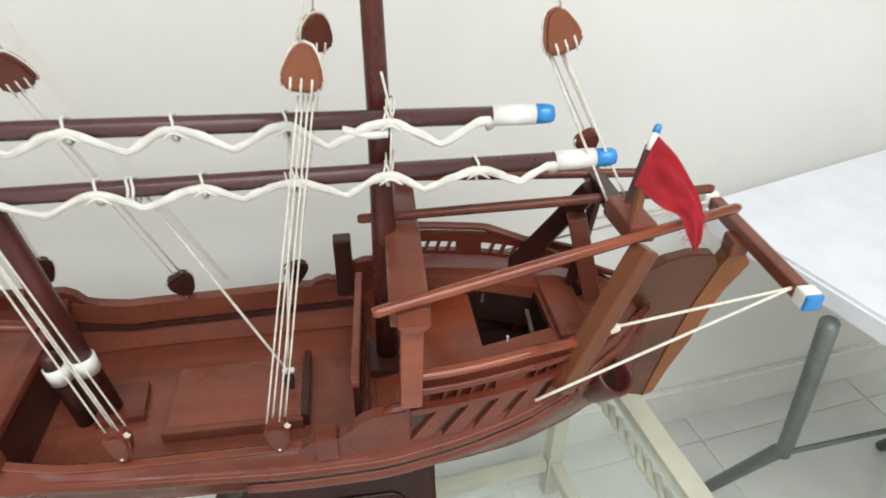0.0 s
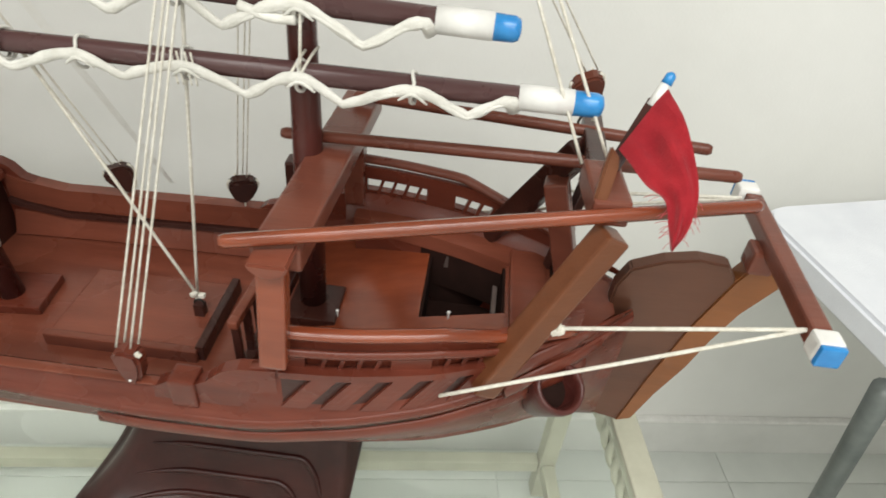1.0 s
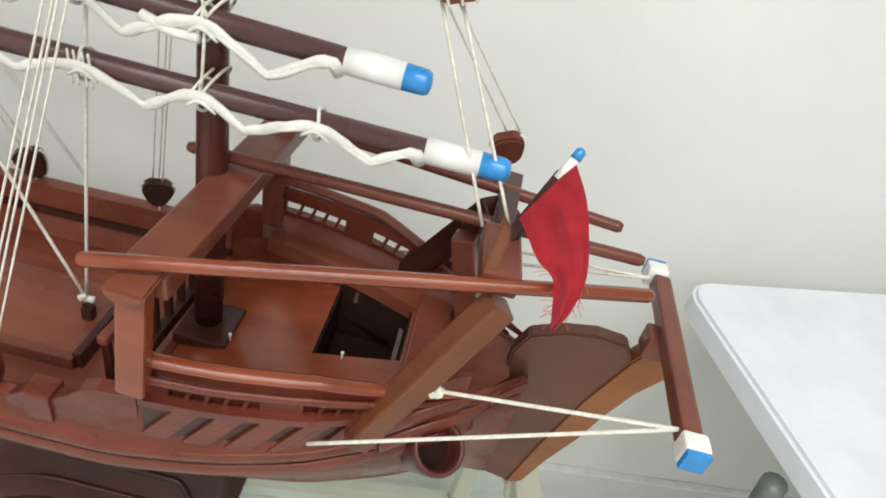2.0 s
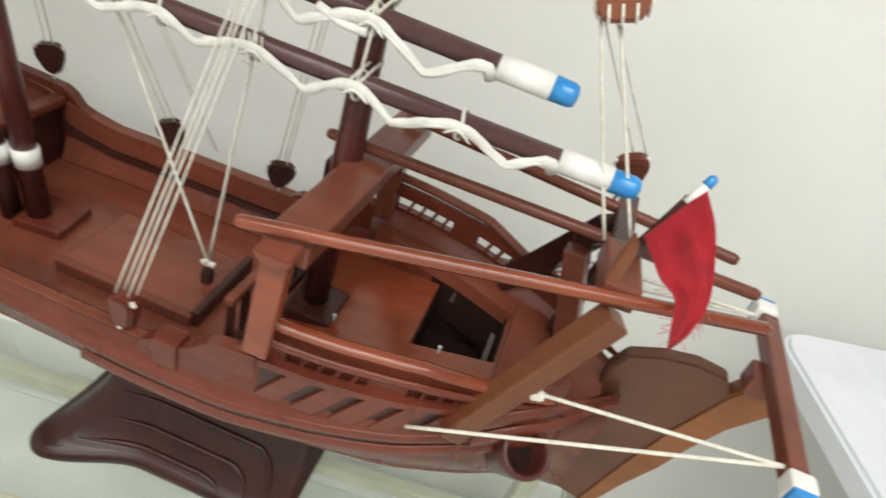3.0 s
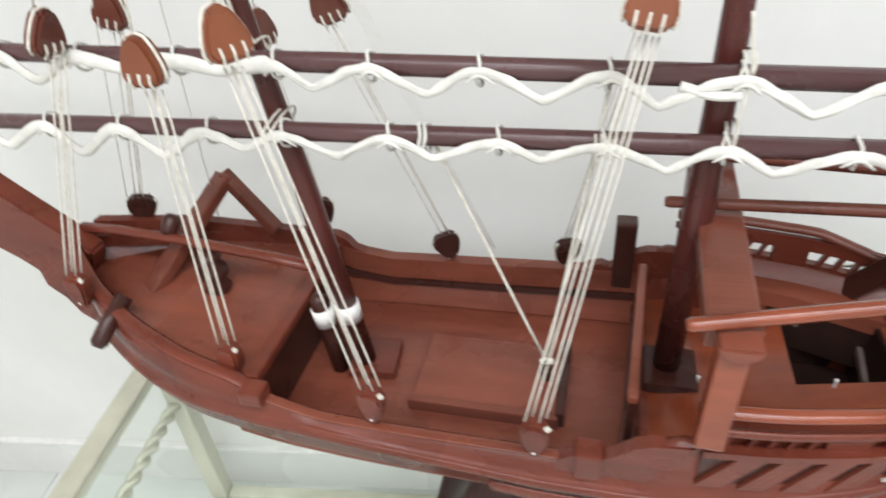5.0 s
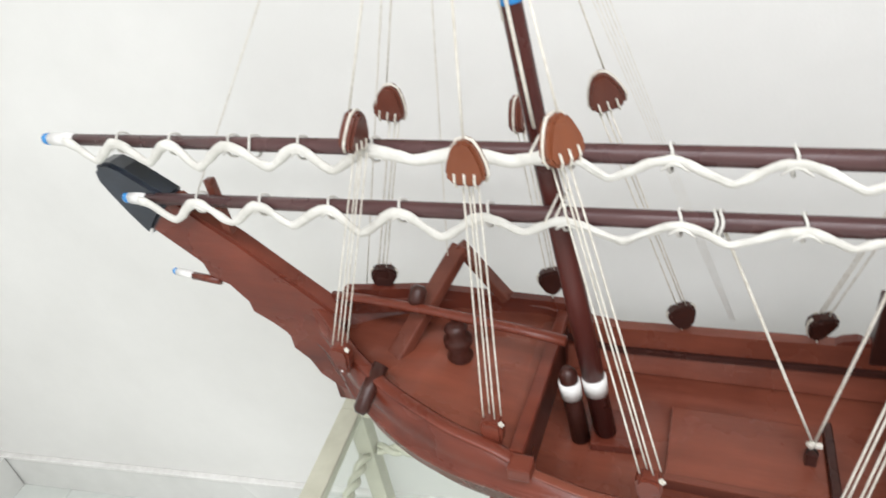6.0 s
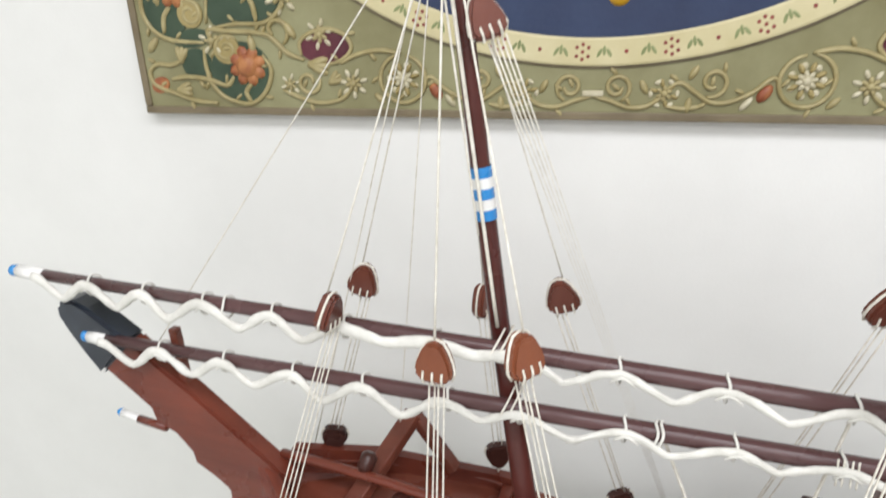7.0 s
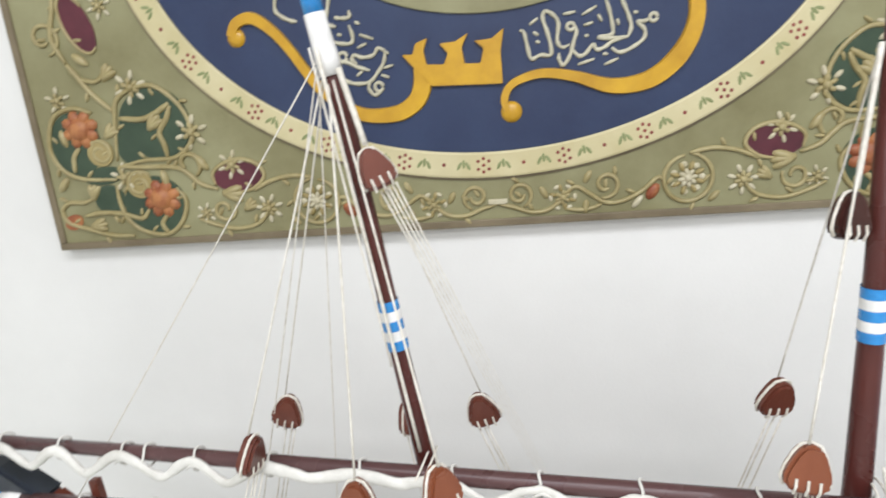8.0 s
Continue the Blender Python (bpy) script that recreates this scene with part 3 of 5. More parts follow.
part("rudder_plank", prism([(0.502, 0.776), (0.521, 0.784), (0.536, 0.832), (0.557, 0.884), (0.570, 0.930), (0.586, 0.972), (0.612, 1.014), (0.600, 1.030), (0.578, 1.038), (0.566, 1.016), (0.541, 0.945), (0.519, 0.860)], 0.022, chamfer=0.002), M_OAK, rud, "lighter orange-brown edge plank")

# yoke on the rudder head
yoke = part("steering_yoke", beam((0.573, -0.146, 1.076), (0.579, 0.056, 1.073), 0.017, 0.018, 0.003), M_BEAM, ship)
for l, d in ((-0.146, -1), (0.056, 1)):
    cap = part("white_end", add_box(bmesh.new(), (0.5745, l + d * 0.008, 1.0752), (0.021, 0.018, 0.021), None, 0.003), M_WHITEP, yoke)
    part("blue_tip", add_box(bmesh.new(), (0.5745, l + d * 0.0185, 1.0752), (0.0198, 0.006, 0.0198), None, 0.002), M_BLUE, yoke)
part("yoke_block", add_box(bmesh.new(), (0.572, -0.020, 1.056), (0.024, 0.026, 0.026), None, 0.004), M_BEAM, yoke)

# drain barrel on the quarter
axis = Vector((0.30, -0.48, 0.82)).normalized()
c0 = Vector((0.400, -0.100, 0.926))
barrel_turn = Matrix.Translation(c0) @ axis.to_track_quat("Z", "Y").to_matrix().to_4x4()
ring = lathe([(0.018, -0.054), (0.024, -0.046), (0.0275, -0.002), (0.027, 0.005), (0.0245, 0.008), (0.0215, 0.006), (0.020, -0.002), (0.018, -0.036)], 28, None, barrel_turn)
barrel = part("quarter_barrel", ring, M_MAST, ship, "round hollow barrel on the quarter", smooth=True)
# near-black disc down the mouth paints the barrel's inner shade
part("hollow", lathe([(0.0185, -0.034), (0.0190, -0.020), (0.0005, -0.019)], 24, None, barrel_turn), M_SHADE, barrel)

# frames over the poop: posts, cross beams and long rails
part("fore_cross_beam", beam((0.1435, -0.146, 1.088), (0.155, 0.160, 1.084), 0.042, 0.022, 0.003), M_BEAM, ship)
part("frame_post", beam((0.140, -0.163, 0.984), (0.144, -0.153, 1.098), 0.016, 0.024, 0.003, up=(1, 0, 0)), M_RED, ship, "glossy red-brown post outside the rail")
part("frame_post", beam((0.147, 0.148, 0.950), (0.144, 0.148, 1.076), 0.024, 0.026, 0.003, up=(1, 0, 0)), M_BEAM, ship)
cap = prism([(0.0165 * math.cos(a), 0.014 * math.sin(a)) for a in np.linspace(math.pi, 2 * math.pi, 13)], 0.034, chamfer=0.002)
bmesh.ops.translate(cap, vec=(0.145, -0.155, 1.1015), verts=cap.verts)
part("post_cap", cap, M_DECK, ship)
part("aft_cross_beam", beam((0.404, -0.090, 1.130), (0.400, -0.022, 1.130), 0.032, 0.024, 0.003), M_BEAM, ship)
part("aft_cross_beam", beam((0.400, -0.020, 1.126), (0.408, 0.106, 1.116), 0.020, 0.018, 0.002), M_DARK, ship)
part("frame_post", beam((0.322, -0.124, 0.940), (0.410, -0.092, 1.114), 0.025, 0.024, 0.003), M_OAKD, ship, "orange-brown raking stern post")
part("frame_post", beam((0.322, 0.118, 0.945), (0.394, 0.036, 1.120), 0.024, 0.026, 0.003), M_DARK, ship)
part("brace", beam((0.420, 0.022, 0.922), (0.374, 0.030, 1.085), 0.024, 0.024, 0.002), M_BEAM, ship)
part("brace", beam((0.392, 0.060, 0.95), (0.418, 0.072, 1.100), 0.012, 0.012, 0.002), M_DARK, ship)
for a, b, m in (((0.106, -0.158, 1.109), (0.528, -0.065, 1.140), M_RED), ((0.098, 0.028, 1.103), (0.532, -0.003, 1.130), M_BEAM), ((0.150, 0.128, 1.104), (0.515, 0.040, 1.132), M_BEAM)):
    a, b = Vector(a), Vector(b)
    part("long_rail", sweep([a, a.lerp(b, 0.01), a.lerp(b, 0.5), a.lerp(b, 0.99), b], [0.0046, 0.0060, 0.0066, 0.0060, 0.004], 8), m, ship, smooth=True)

# poop bulwark: a board under the rail, solid panels, and slanted bars across two rows of open ports
def curved_board(s0, s1, z0, z1, side, thick=0.007, lean=0.0, n=14):
    """A board that follows the side; lean shifts its upper edge aft."""
    bm = bmesh.new()
    rows = []
    for s in np.linspace(s0, s1, n):
        lo, hi = half_rub(s) * 0.965, half_rub(s + lean) * 0.965
        rows.append([bm.verts.new((s, side * lo, z0)), bm.verts.new((s + lean, side * hi, z1)), bm.verts.new((s + lean, side * (hi - thick), z1)), bm.verts.new((s, side * (lo - thick), z0))])
    for r0, r1 in zip(rows, rows[1:]):
        for k in range(4):
            bm.faces.new((r0[k], r0[(k + 1) % 4], r1[(k + 1) % 4], r1[k]))
    bm.faces.new(rows[0][::-1])
    bm.faces.new(rows[-1])
    return bm


LATTICE = 0.0365
for side in (-1, 1):
    part("bulwark_board", curved_board(0.135, 0.412, 0.988, 1.004, side), M_HULL, ship)
    for s0, s1 in ((0.135, 0.162), (0.238, 0.274), (0.346, 0.412)):
        part("bulwark_panel", curved_board(s0, s1, 0.944, 0.990, side), M_HULL, ship)
    for s in list(np.linspace(0.178, 0.226, 4)) + list(np.linspace(0.288, 0.334, 4)):
        part("port_bar", curved_board(s - 0.005, s - 0.001, 0.964, 0.990, side, 0.006, 0.008, 2), M_HULL, ship)
    if side < 0:
        part("port_backing", curved_board(0.150, 0.350, 0.960, 0.992, side * 0.955, 0.004), M_HULL, ship)
    # lattice of raised slanted bars below the ports, over a strip coloured dark as the slots' shade
    part("slot_shade_strip", curved_board(0.140, 0.425, 0.922, 0.963, side * 1.024, 0.004), M_DARK, ship)
    for s in np.arange(0.139, 0.40, LATTICE):
        part("lattice_bar", curved_board(s, s + 0.62 * LATTICE, 0.920, 0.966, side * 1.052, 0.006, 0.034, 4), M_HULL, ship)
    part("lattice_rail", curved_board(0.140, 0.43, 0.961, 0.969, side * 1.056, 0.010), M_HULL, ship)

# transverse screen at the break of the poop
screen = part("screen_rail", beam((0.081, -0.112, 0.968), (0.093, 0.104, 0.964), 0.010, 0.010, 0.002), M_DECK, ship, "low transverse railing at the poop break")
for l in np.linspace(-0.106, 0.098, 9):
    part("baluster", beam((0.087 + 0.05 * l, l, 0.900), (0.087 + 0.05 * l, l, 0.964), 0.006, 0.008, 0.001, up=(1, 0, 0)), M_DARK, screen)
part("screen_sill", beam((0.082, -0.112, 0.897), (0.092, 0.104, 0.897), 0.012, 0.016, 0.002), M_DARK, screen)

# inside of the far bulwark: broad gunwale plank, dark ledge, one strake of planking
def inner_plank(name, in0, in1, top, low, material, foot=0.002, s0=-0.312, s1=0.096):
    """A plank along the far side between two insets from the hull, with its own top and lower edge."""
    bm = bmesh.new()
    rows = []
    for s in np.linspace(s0, s1, 40):
        b = half_rub(s) * 0.96
        rows.append([bm.verts.new((s, b - d, z)) for d, z in ((in0, top(s)), (in1, top(s) - 0.001), (in1 + foot, low(s)), (in0, low(s)))])
    for r0, r1 in zip(rows, rows[1:]):
        for k in range(4):
            bm.faces.new((r0[k], r0[(k + 1) % 4], r1[(k + 1) % 4], r1[k]))
    bm.faces.new(rows[0][::-1])
    bm.faces.new(rows[-1])
    return part(name, bm, material, ship)


inner_plank("gunwale", -0.003, 0.013, lambda s: gun_z(s) + 0.004, lambda s: gun_z(s) - 0.028, M_DECK)
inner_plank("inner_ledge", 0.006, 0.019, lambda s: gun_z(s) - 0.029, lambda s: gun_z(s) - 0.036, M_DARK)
inner_plank("inner_strake", 0.006, 0.0155, lambda s: min(gun_z(s), 0.921) - 0.037, lambda s: 0.8525, M_DECK, 0.013)

# square timberheads
for s, l, h, m in ((0.072, 0.150, 0.100, M_DARK), (0.045, -0.148, 0.036, M_HULL), (-0.307, -0.142, 0.018, M_HULL)):
    z = gun_z(s) if s < 0 else 0.905
    part("timberhead", add_box(bmesh.new(), (s, l, z + h / 2 - 0.005), (0.026, 0.024, h), None, 0.003), m, ship)

# bow fittings
kp = [Vector((-0.520, -0.030, 0.940)), Vector((-0.452, 0.115, 1.050)), Vector((-0.388, 0.104, 0.975))]
part("bow_bracket", merge(beam(kp[0], kp[1], 0.027, 0.016, 0.003), beam(kp[1] + Vector((-0.004, 0, 0.004)), kp[2], 0.020, 0.014, 0.003)), M_BEAM, ship, "bent wooden bracket over the foredeck")
part("centre_beam", sweep([(-0.612, 0.014, 1.021), (-0.56, 0.015, 1.0195), (-0.463, 0.012, 1.015), (-0.40, 0.008, 1.011), (-0.34, 0.003, 1.008), (-0.283, -0.003, 1.004)], 0.0078, 10, flat=(1.0, 0.75)), M_HULL, ship, smooth=True)
part("bitt", lathe([(0.016, 0.930), (0.020, 0.938), (0.014, 0.950), (0.021, 0.962), (0.021, 0.972), (0.013, 0.980), (0.018, 0.990), (0.010, 0.998)], 16, None, Matrix.Translation((-0.426, 0.0, 0.018 + 0.930 * 0.12)) @ Matrix.Scale(0.88, 4)), M_DARK, ship, smooth=True)
part("cathead", sweep([(-0.506, -0.066, 0.982), (-0.513, -0.096, 0.966), (-0.517, -0.116, 0.952), (-0.518, -0.121, 0.949)], [0.0100, 0.0105, 0.0105, 0.006], 12), M_DARK, ship, smooth=True)
part("bow_knob", sweep([(-0.488, 0.016, 1.016), (-0.487, 0.020, 1.022), (-0.484, 0.030, 1.034), (-0.483, 0.033, 1.038)], [0.0075, 0.0110, 0.0115, 0.0070], 12), M_DARK, ship, smooth=True)


# ---------------------------------------------------------------- masts
def mast(line, radii, name, label):
    return part(name, sweep(line, radii, 18), M_MAST, ship, label, smooth=True)


def at_height(line, z):
    for a, b in zip(line, line[1:]):
        if a[2] <= z <= b[2]:
            return Vector(a).lerp(Vector(b), (z - a[2]) / (b[2] - a[2]))
    return Vector(line[-1])


MF = [(-0.238, -0.004, 0.852), (-0.276, 0.008, 1.10), (-0.300, 0.012, 1.257), (-0.319, 0.010, 1.42), (-0.340, 0.006, 1.62), (-0.358, 0.0, 1.745)]
RF = [0.0140, 0.0130, 0.0112, 0.0102, 0.0092, 0.0084]
MA = [(0.124, 0.012, 0.885), (0.128, 0.012, 1.11), (0.129, 0.012, 1.25), (0.127, 0.010, 1.43), (0.123, 0.008, 1.70)]
RA = [0.0150, 0.0145, 0.0125, 0.0105, 0.0090]
fore = mast(MF, RF, "main_mast", "dark red-brown mast with blue and white bands")
aft = mast(MA, RA, "mizzen_mast", "dark red-brown mast with blue and white bands")


def bands(line, radii, z0, z1, parent):
    zs = np.linspace(z0, z1, 6)
    for i in range(5):
        a, b = at_height(line, zs[i]), at_height(line, zs[i + 1])
        r = float(np.interp(zs[i], [p[2] for p in line], radii)) + 0.0012
        part("blue_band" if i % 2 == 0 else "white_band", sweep([a, b], r, 24, caps=False), M_BLUE if i % 2 == 0 else M_WHITEP, parent, smooth=True)


bands(MF, RF, 1.391, 1.446, fore)
bands(MA, RA, 1.405, 1.456, aft)
part("white_wrapping", sweep([at_height(MF, 1.674), at_height(MF, 1.69), at_height(MF, 1.71), at_height(MF, 1.730)], [0.0112, 0.0116, 0.0106, 0.0102], 16), M_WHITEP, fore, smooth=True)
part("blue_tip", sweep([at_height(MF, 1.730), Vector((-0.359, 0, 1.752)), Vector((-0.3595, 0, 1.758))], [0.0098, 0.0092, 0.005], 16), M_BLUE, fore, smooth=True)
part("mast_step", add_box(bmesh.new(), (-0.228, 0.004, 0.856), (0.060, 0.062, 0.012), Matrix.Rotation(0.1, 3, "Z"), 0.002), M_HULL, fore)
part("mast_step", add_box(bmesh.new(), (0.128, 0.008, 0.892), (0.058, 0.062, 0.014), None, 0.002), M_DARK, aft)
prop = part("mast_prop", sweep([(-0.269, -0.014, 0.853), (-0.278, -0.013, 0.930), (-0.281, -0.013, 0.962), (-0.282, -0.013, 0.970)], [0.0122, 0.012, 0.0112, 0.006], 14), M_DARK, ship, smooth=True)
p = at_height(MF, 0.938)
part("white_band", sweep([p - Vector((-0.001, 0, 0.012)), p + Vector((-0.001, 0, 0.012))], 0.0150, 18), M_WHITEP, fore, smooth=True)
part("white_band", sweep([(-0.2775, -0.013, 0.926), (-0.280, -0.013, 0.950)], 0.0134, 18), M_WHITEP, prop, smooth=True)


# ---------------------------------------------------------------- yards and furled sails
YL = -0.016
YARD_A = (Vector((-0.930, YL, 1.267)), Vector((0.246, YL, 1.245)))
YARD_B = (Vector((-0.845, YL, 1.181)), Vector((0.320, YL, 1.188)))


def yard(ends, bow, stern, name):
    a, b = ends
    d = (b - a).normalized()
    y = part(name, sweep([a, a.lerp(b, 0.3), a.lerp(b, 0.7), b], [0.0080, 0.0092, 0.0098, 0.0096], 14), M_POLE, ship, "long dark purple-brown yard with painted ends", smooth=True)
    wlen, blen = bow
    part("white_end", sweep([a - d * wlen, a - d * wlen * 0.5, a], [0.0086, 0.0098, 0.0092], 14), M_WHITEP, y, smooth=True)
    part("blue_tip", sweep([a - d * (wlen + blen), a - d * (wlen + 0.7 * blen), a - d * wlen], [0.004, 0.0080, 0.0086], 14), M_BLUE, y, smooth=True)
    wlen, blen = stern
    part("white_end", sweep([b, b + d * wlen], 0.0114, 14), M_WHITEP, y, smooth=True)
    part("blue_tip", sweep([b + d * wlen, b + d * (wlen + 0.75 * blen), b + d * (wlen + 0.93 * blen), b + d * (wlen + blen)], [0.0108, 0.0104, 0.0085, 0.003], 14), M_BLUE, y, smooth=True)
    return y


yard_a = yard(YARD_A, (0.048, 0.015), (0.046, 0.022), "main_yard")
yard_b = yard(YARD_B, (0.032, 0.013), (0.046, 0.026), "lower_yard")


def on_yard(ends, s):
    a, b = ends
    return a.lerp(b, (s - a.x) / (b.x - a.x))


def tie(ends, s, parent, wide=0.0016):
    c = on_yard(ends, s)
    d = (ends[1] - ends[0]).normalized()
    turn = d.to_track_quat("X", "Z").to_matrix()
    pts = [c + turn @ Vector((0.0015 * math.sin(3 * t), 0.0125 * math.cos(t), 0.0135 * math.sin(t) - 0.002)) for t in (2 * math.pi * k / 18 for k in range(19))]
    part("sail_tie", sweep(pts, wide, 6), M_CLOTH, parent, smooth=True)


def sail(ends, ties, drop, name, label, seed, parent_yard):
    """Rolled cloth hung under a yard: high at each tie, drooping to a fold between ties."""
    rnd = random.Random(seed)
    pts, rad = [], []
    for s0, s1 in zip(ties, ties[1:]):
        dz = drop * min(1.25, (s1 - s0) / 0.095) * rnd.uniform(0.82, 1.15)
        skew = rnd.uniform(0.38, 0.56)
        sharp = float(np.interp(s0, [-0.95, -0.35, -0.15, 0.25], [0.30, 0.36, 0.66, 0.72]))
        dz *= float(np.interp(s0, [-0.95, -0.48, -0.36, 0.3], [1.45, 1.35, 0.95, 1.05]))
        tight = s0 in (-0.474, -0.365)  # two bays lashed up close to the yard
        if tight:
            dz *= 0.25
        fat = float(np.interp(s0, [-0.95, -0.45, -0.30, 0.3], [1.30, 1.20, 1.0, 1.0]))
        n = 20
        for k in range(n):
            t = k / n
            u = t / skew if t < skew else (1 - t) / (1 - skew)
            wave = (1 - sharp) * 0.5 * (1 - math.cos(math.pi * u)) + sharp * (1 - math.cos(0.5 * math.pi * u))
            z = 0.0005 + 0.006 * (fat - 1) - dz * wave
            c = on_yard(ends, s0 + (s1 - s0) * t)
            pts.append(c + Vector((0, -0.0125 + 0.0025 * noise.noise(Vector((s0 * 30 + t * 2, seed, 0))), z + 0.0012 * noise.noise(Vector((s0 * 40 + t * 5, seed, 3))))))
            rad.append((0.0080 if tight else 0.0053 * fat) - 0.0012 * u + 0.0020 * noise.noise(Vector((s0 * 60 + t * 7, seed, 7))))
    c = on_yard(ends, ties[-1])
    pts.append(c + Vector((0, -0.006, -0.010)))
    rad.append(0.006)
    roll = part(name, sweep(pts, rad, 12, flat=(0.62, 1.0)), M_CLOTH, ship, label, smooth=True)
    # the free edge of the cloth, twisted along the roll
    edge, er = [], []
    for i, q in enumerate(pts):
        a = 2.2 * noise.noise(Vector((i * 0.09, seed, 11))) + i * 0.05
        edge.append(q + Vector((0, -0.0014 - 0.0010 * math.cos(a), 0.0026 * math.sin(a))))
        er.append(0.0019 + 0.0011 * noise.noise(Vector((i * 0.23, seed, 17))))
    part("sail_edge", sweep(edge, er, 8, flat=(0.6, 1.0)), M_CLOTH, roll, smooth=True)
    # gathered folds under each tie
    for s in ties[1:-1]:
        c = on_yard(ends, s)
        dx = 0.002 + rnd.uniform(-0.002, 0.002)
        bm = sweep(spline([c + Vector((dx - 0.012, -0.0135, -0.009)), c + Vector((dx, -0.0145, -0.0015)), c + Vector((dx + 0.013, -0.0135, -0.010))], 5), [0.0008 + 0.0013 * math.sin(math.pi * q / 10) for q in range(11)], 7)
        part("sail_gather", bm, M_CLOTH, roll, smooth=True)
    return roll


TIES_A = [-0.938, -0.845, -0.757, -0.666, -0.568, -0.474, -0.365, -0.262, -0.171, -0.072, 0.035, 0.136, 0.244]
TIES_B = [-0.848, -0.751, -0.650, -0.550, -0.457, -0.352, -0.270, -0.161, -0.057, 0.035, 0.134, 0.231, 0.318]
sail_a = sail(YARD_A, TIES_A, 0.021, "furled_sail", "furled off-white sail rolled along the yard", 3, yard_a)
sail_b = sail(YARD_B, TIES_B, 0.020, "furled_sail", "furled off-white sail rolled along the lower yard", 8, yard_b)
for s in TIES_A[1:-1] + [-0.635]:
    tie(YARD_A, s, sail_a)
for s in TIES_B[1:-1] + [-0.130, -0.125]:
    tie(YARD_B, s, sail_b)
part("sail_end", sweep(spline([(0.090, YL - 0.010, 1.242), (0.115, YL - 0.012, 1.236), (0.136, YL - 0.012, 1.236)]), 0.0045, 8), M_CLOTH, sail_a, smooth=True)


# ---------------------------------------------------------------- pulley blocks, cleats and cords
def pulley(at, toward, face=0.0, size=0.052, material=None, holes=3, name="pulley_block"):
    """A pear-shaped wooden block that hangs in the line from at to toward, with a strop round its edge."""
    material = material or M_BLOCKW
    z = (Vector(at) - Vector(toward)).normalized()
    x = Matrix.Rotation(face, 3, "Z") @ Vector((1, 0, 0))
    y = z.cross(x).normalized()
    x = y.cross(z)
    m = Matrix.Translation(at) @ Matrix((x, y, z)).transposed().to_4x4()
    prof = [(-0.20, -0.50), (-0.38, -0.42), (-0.45, -0.26), (-0.40, -0.02), (-0.29, 0.26), (-0.17, 0.45), (0.0, 0.50), (0.17, 0.45), (0.29, 0.26), (0.40, -0.02), (0.45, -0.26), (0.38, -0.42), (0.20, -0.50)]
    tmp = prism([(u * size, v * size) for u, v in prof], 0.40 * size, chamfer=0.07 * size)
    bm = bmesh.new()
    merge(bm, tmp, m)
    ob = part(name, bm, material, ship, smooth=False)
    strop = [m @ Vector((u * size * 1.02, 0, v * size * 1.02)) for u, v in prof[1:-1]]
    part("strop", sweep(strop, 0.0016, 6), M_ROPE, ob, smooth=True)
    for k in range(holes):
        u = (k - (holes - 1) / 2) * 0.22 * size
        part("cord_turn", sweep([m @ Vector((u, -0.21 * size, -0.20 * size)), m @ Vector((u, -0.235 * size, -0.38 * size)), m @ Vector((u, -0.15 * size, -0.53 * size))], 0.0012, 6), M_ROPE, ob)
    return m


CORD = 0.00098


def cord(a, b, r=CORD, sag=0.0, name="cord"):
    a, b = Vector(a), Vector(b)
    pts = [a.lerp(b, t) - Vector((0, 0, 4 * sag * t * (1 - t))) for t in np.linspace(0, 1, 9)]
    part(name, sweep(pts, r, 6), M_ROPE, ship, smooth=True)


def tackle(a, b, n, wa=0.014, wb=0.020, r=CORD):
    """n strands from block a to fitting b, spread along the ship."""
    a, b = Vector(a), Vector(b)
    for k in range(n):
        f = k - (n - 1) / 2
        cord(a + Vector((f * wa / max(n - 1, 1), 0.003 * (k % 2), 0)), b + Vector((f * wb / max(n - 1, 1), 0.004 * (k % 2), 0.004 * (k % 2))), r)


def cleat(s, l, z, side=-1):
    """A rounded timber cleat on the rail with a pin through it."""
    bm = prism([(-0.005, -0.004), (-0.012, 0.014), (-0.014, 0.030), (-0.010, 0.038), (0.0, 0.040), (0.011, 0.036), (0.013, 0.026), (0.011, 0.010), (0.006, -0.004)], 0.018, chamfer=0.003)
    bmesh.ops.translate(bm, vec=(s, l, z), verts=bm.verts)
    c = part("cleat", bm, M_HULL, ship)
    part("pin_head", lathe([(0.0011, 0), (0.0015, 0.0014), (0.0008, 0.0024)], 8, None, Matrix.Translation((s, l + side * 0.008, z + 0.004)) @ Matrix.Rotation(radians(90 * -side), 4, "X")), M_WHITEP, c)
    bm = bmesh.new()
    for k in range(5):
        a = k * 1.3
        add_box(bm, (s + 0.012 + 0.0020 * math.cos(a), l - 0.004, z + 0.036 + 0.0026 * math.sin(a)), (0.0034, 0.0024, 0.0021), Matrix.Rotation(a, 3, "Y"), 0.0008)
    part("knot", bm, M_ROPE, c)


TOP_F, TOP_A = at_height(MF, 1.69), Vector((0.113, 0.008, 1.66))
near_tackles = [((-0.336, -0.100, 1.284), (-0.345, -0.114, 0.940), TOP_F, M_BLOCKL, 0.0), ((-0.251, -0.106, 1.308), (-0.173, -0.138, 0.927), TOP_F, M_BLOCKL, 0.9),
                ((0.061, -0.060, 1.318), (-0.006, -0.146, 0.924), TOP_A, M_BLOCKL, 0.0), ((-0.476, -0.047, 1.291), (-0.550, -0.080, 0.985), TOP_F, M_BLOCKW, 1.50)]
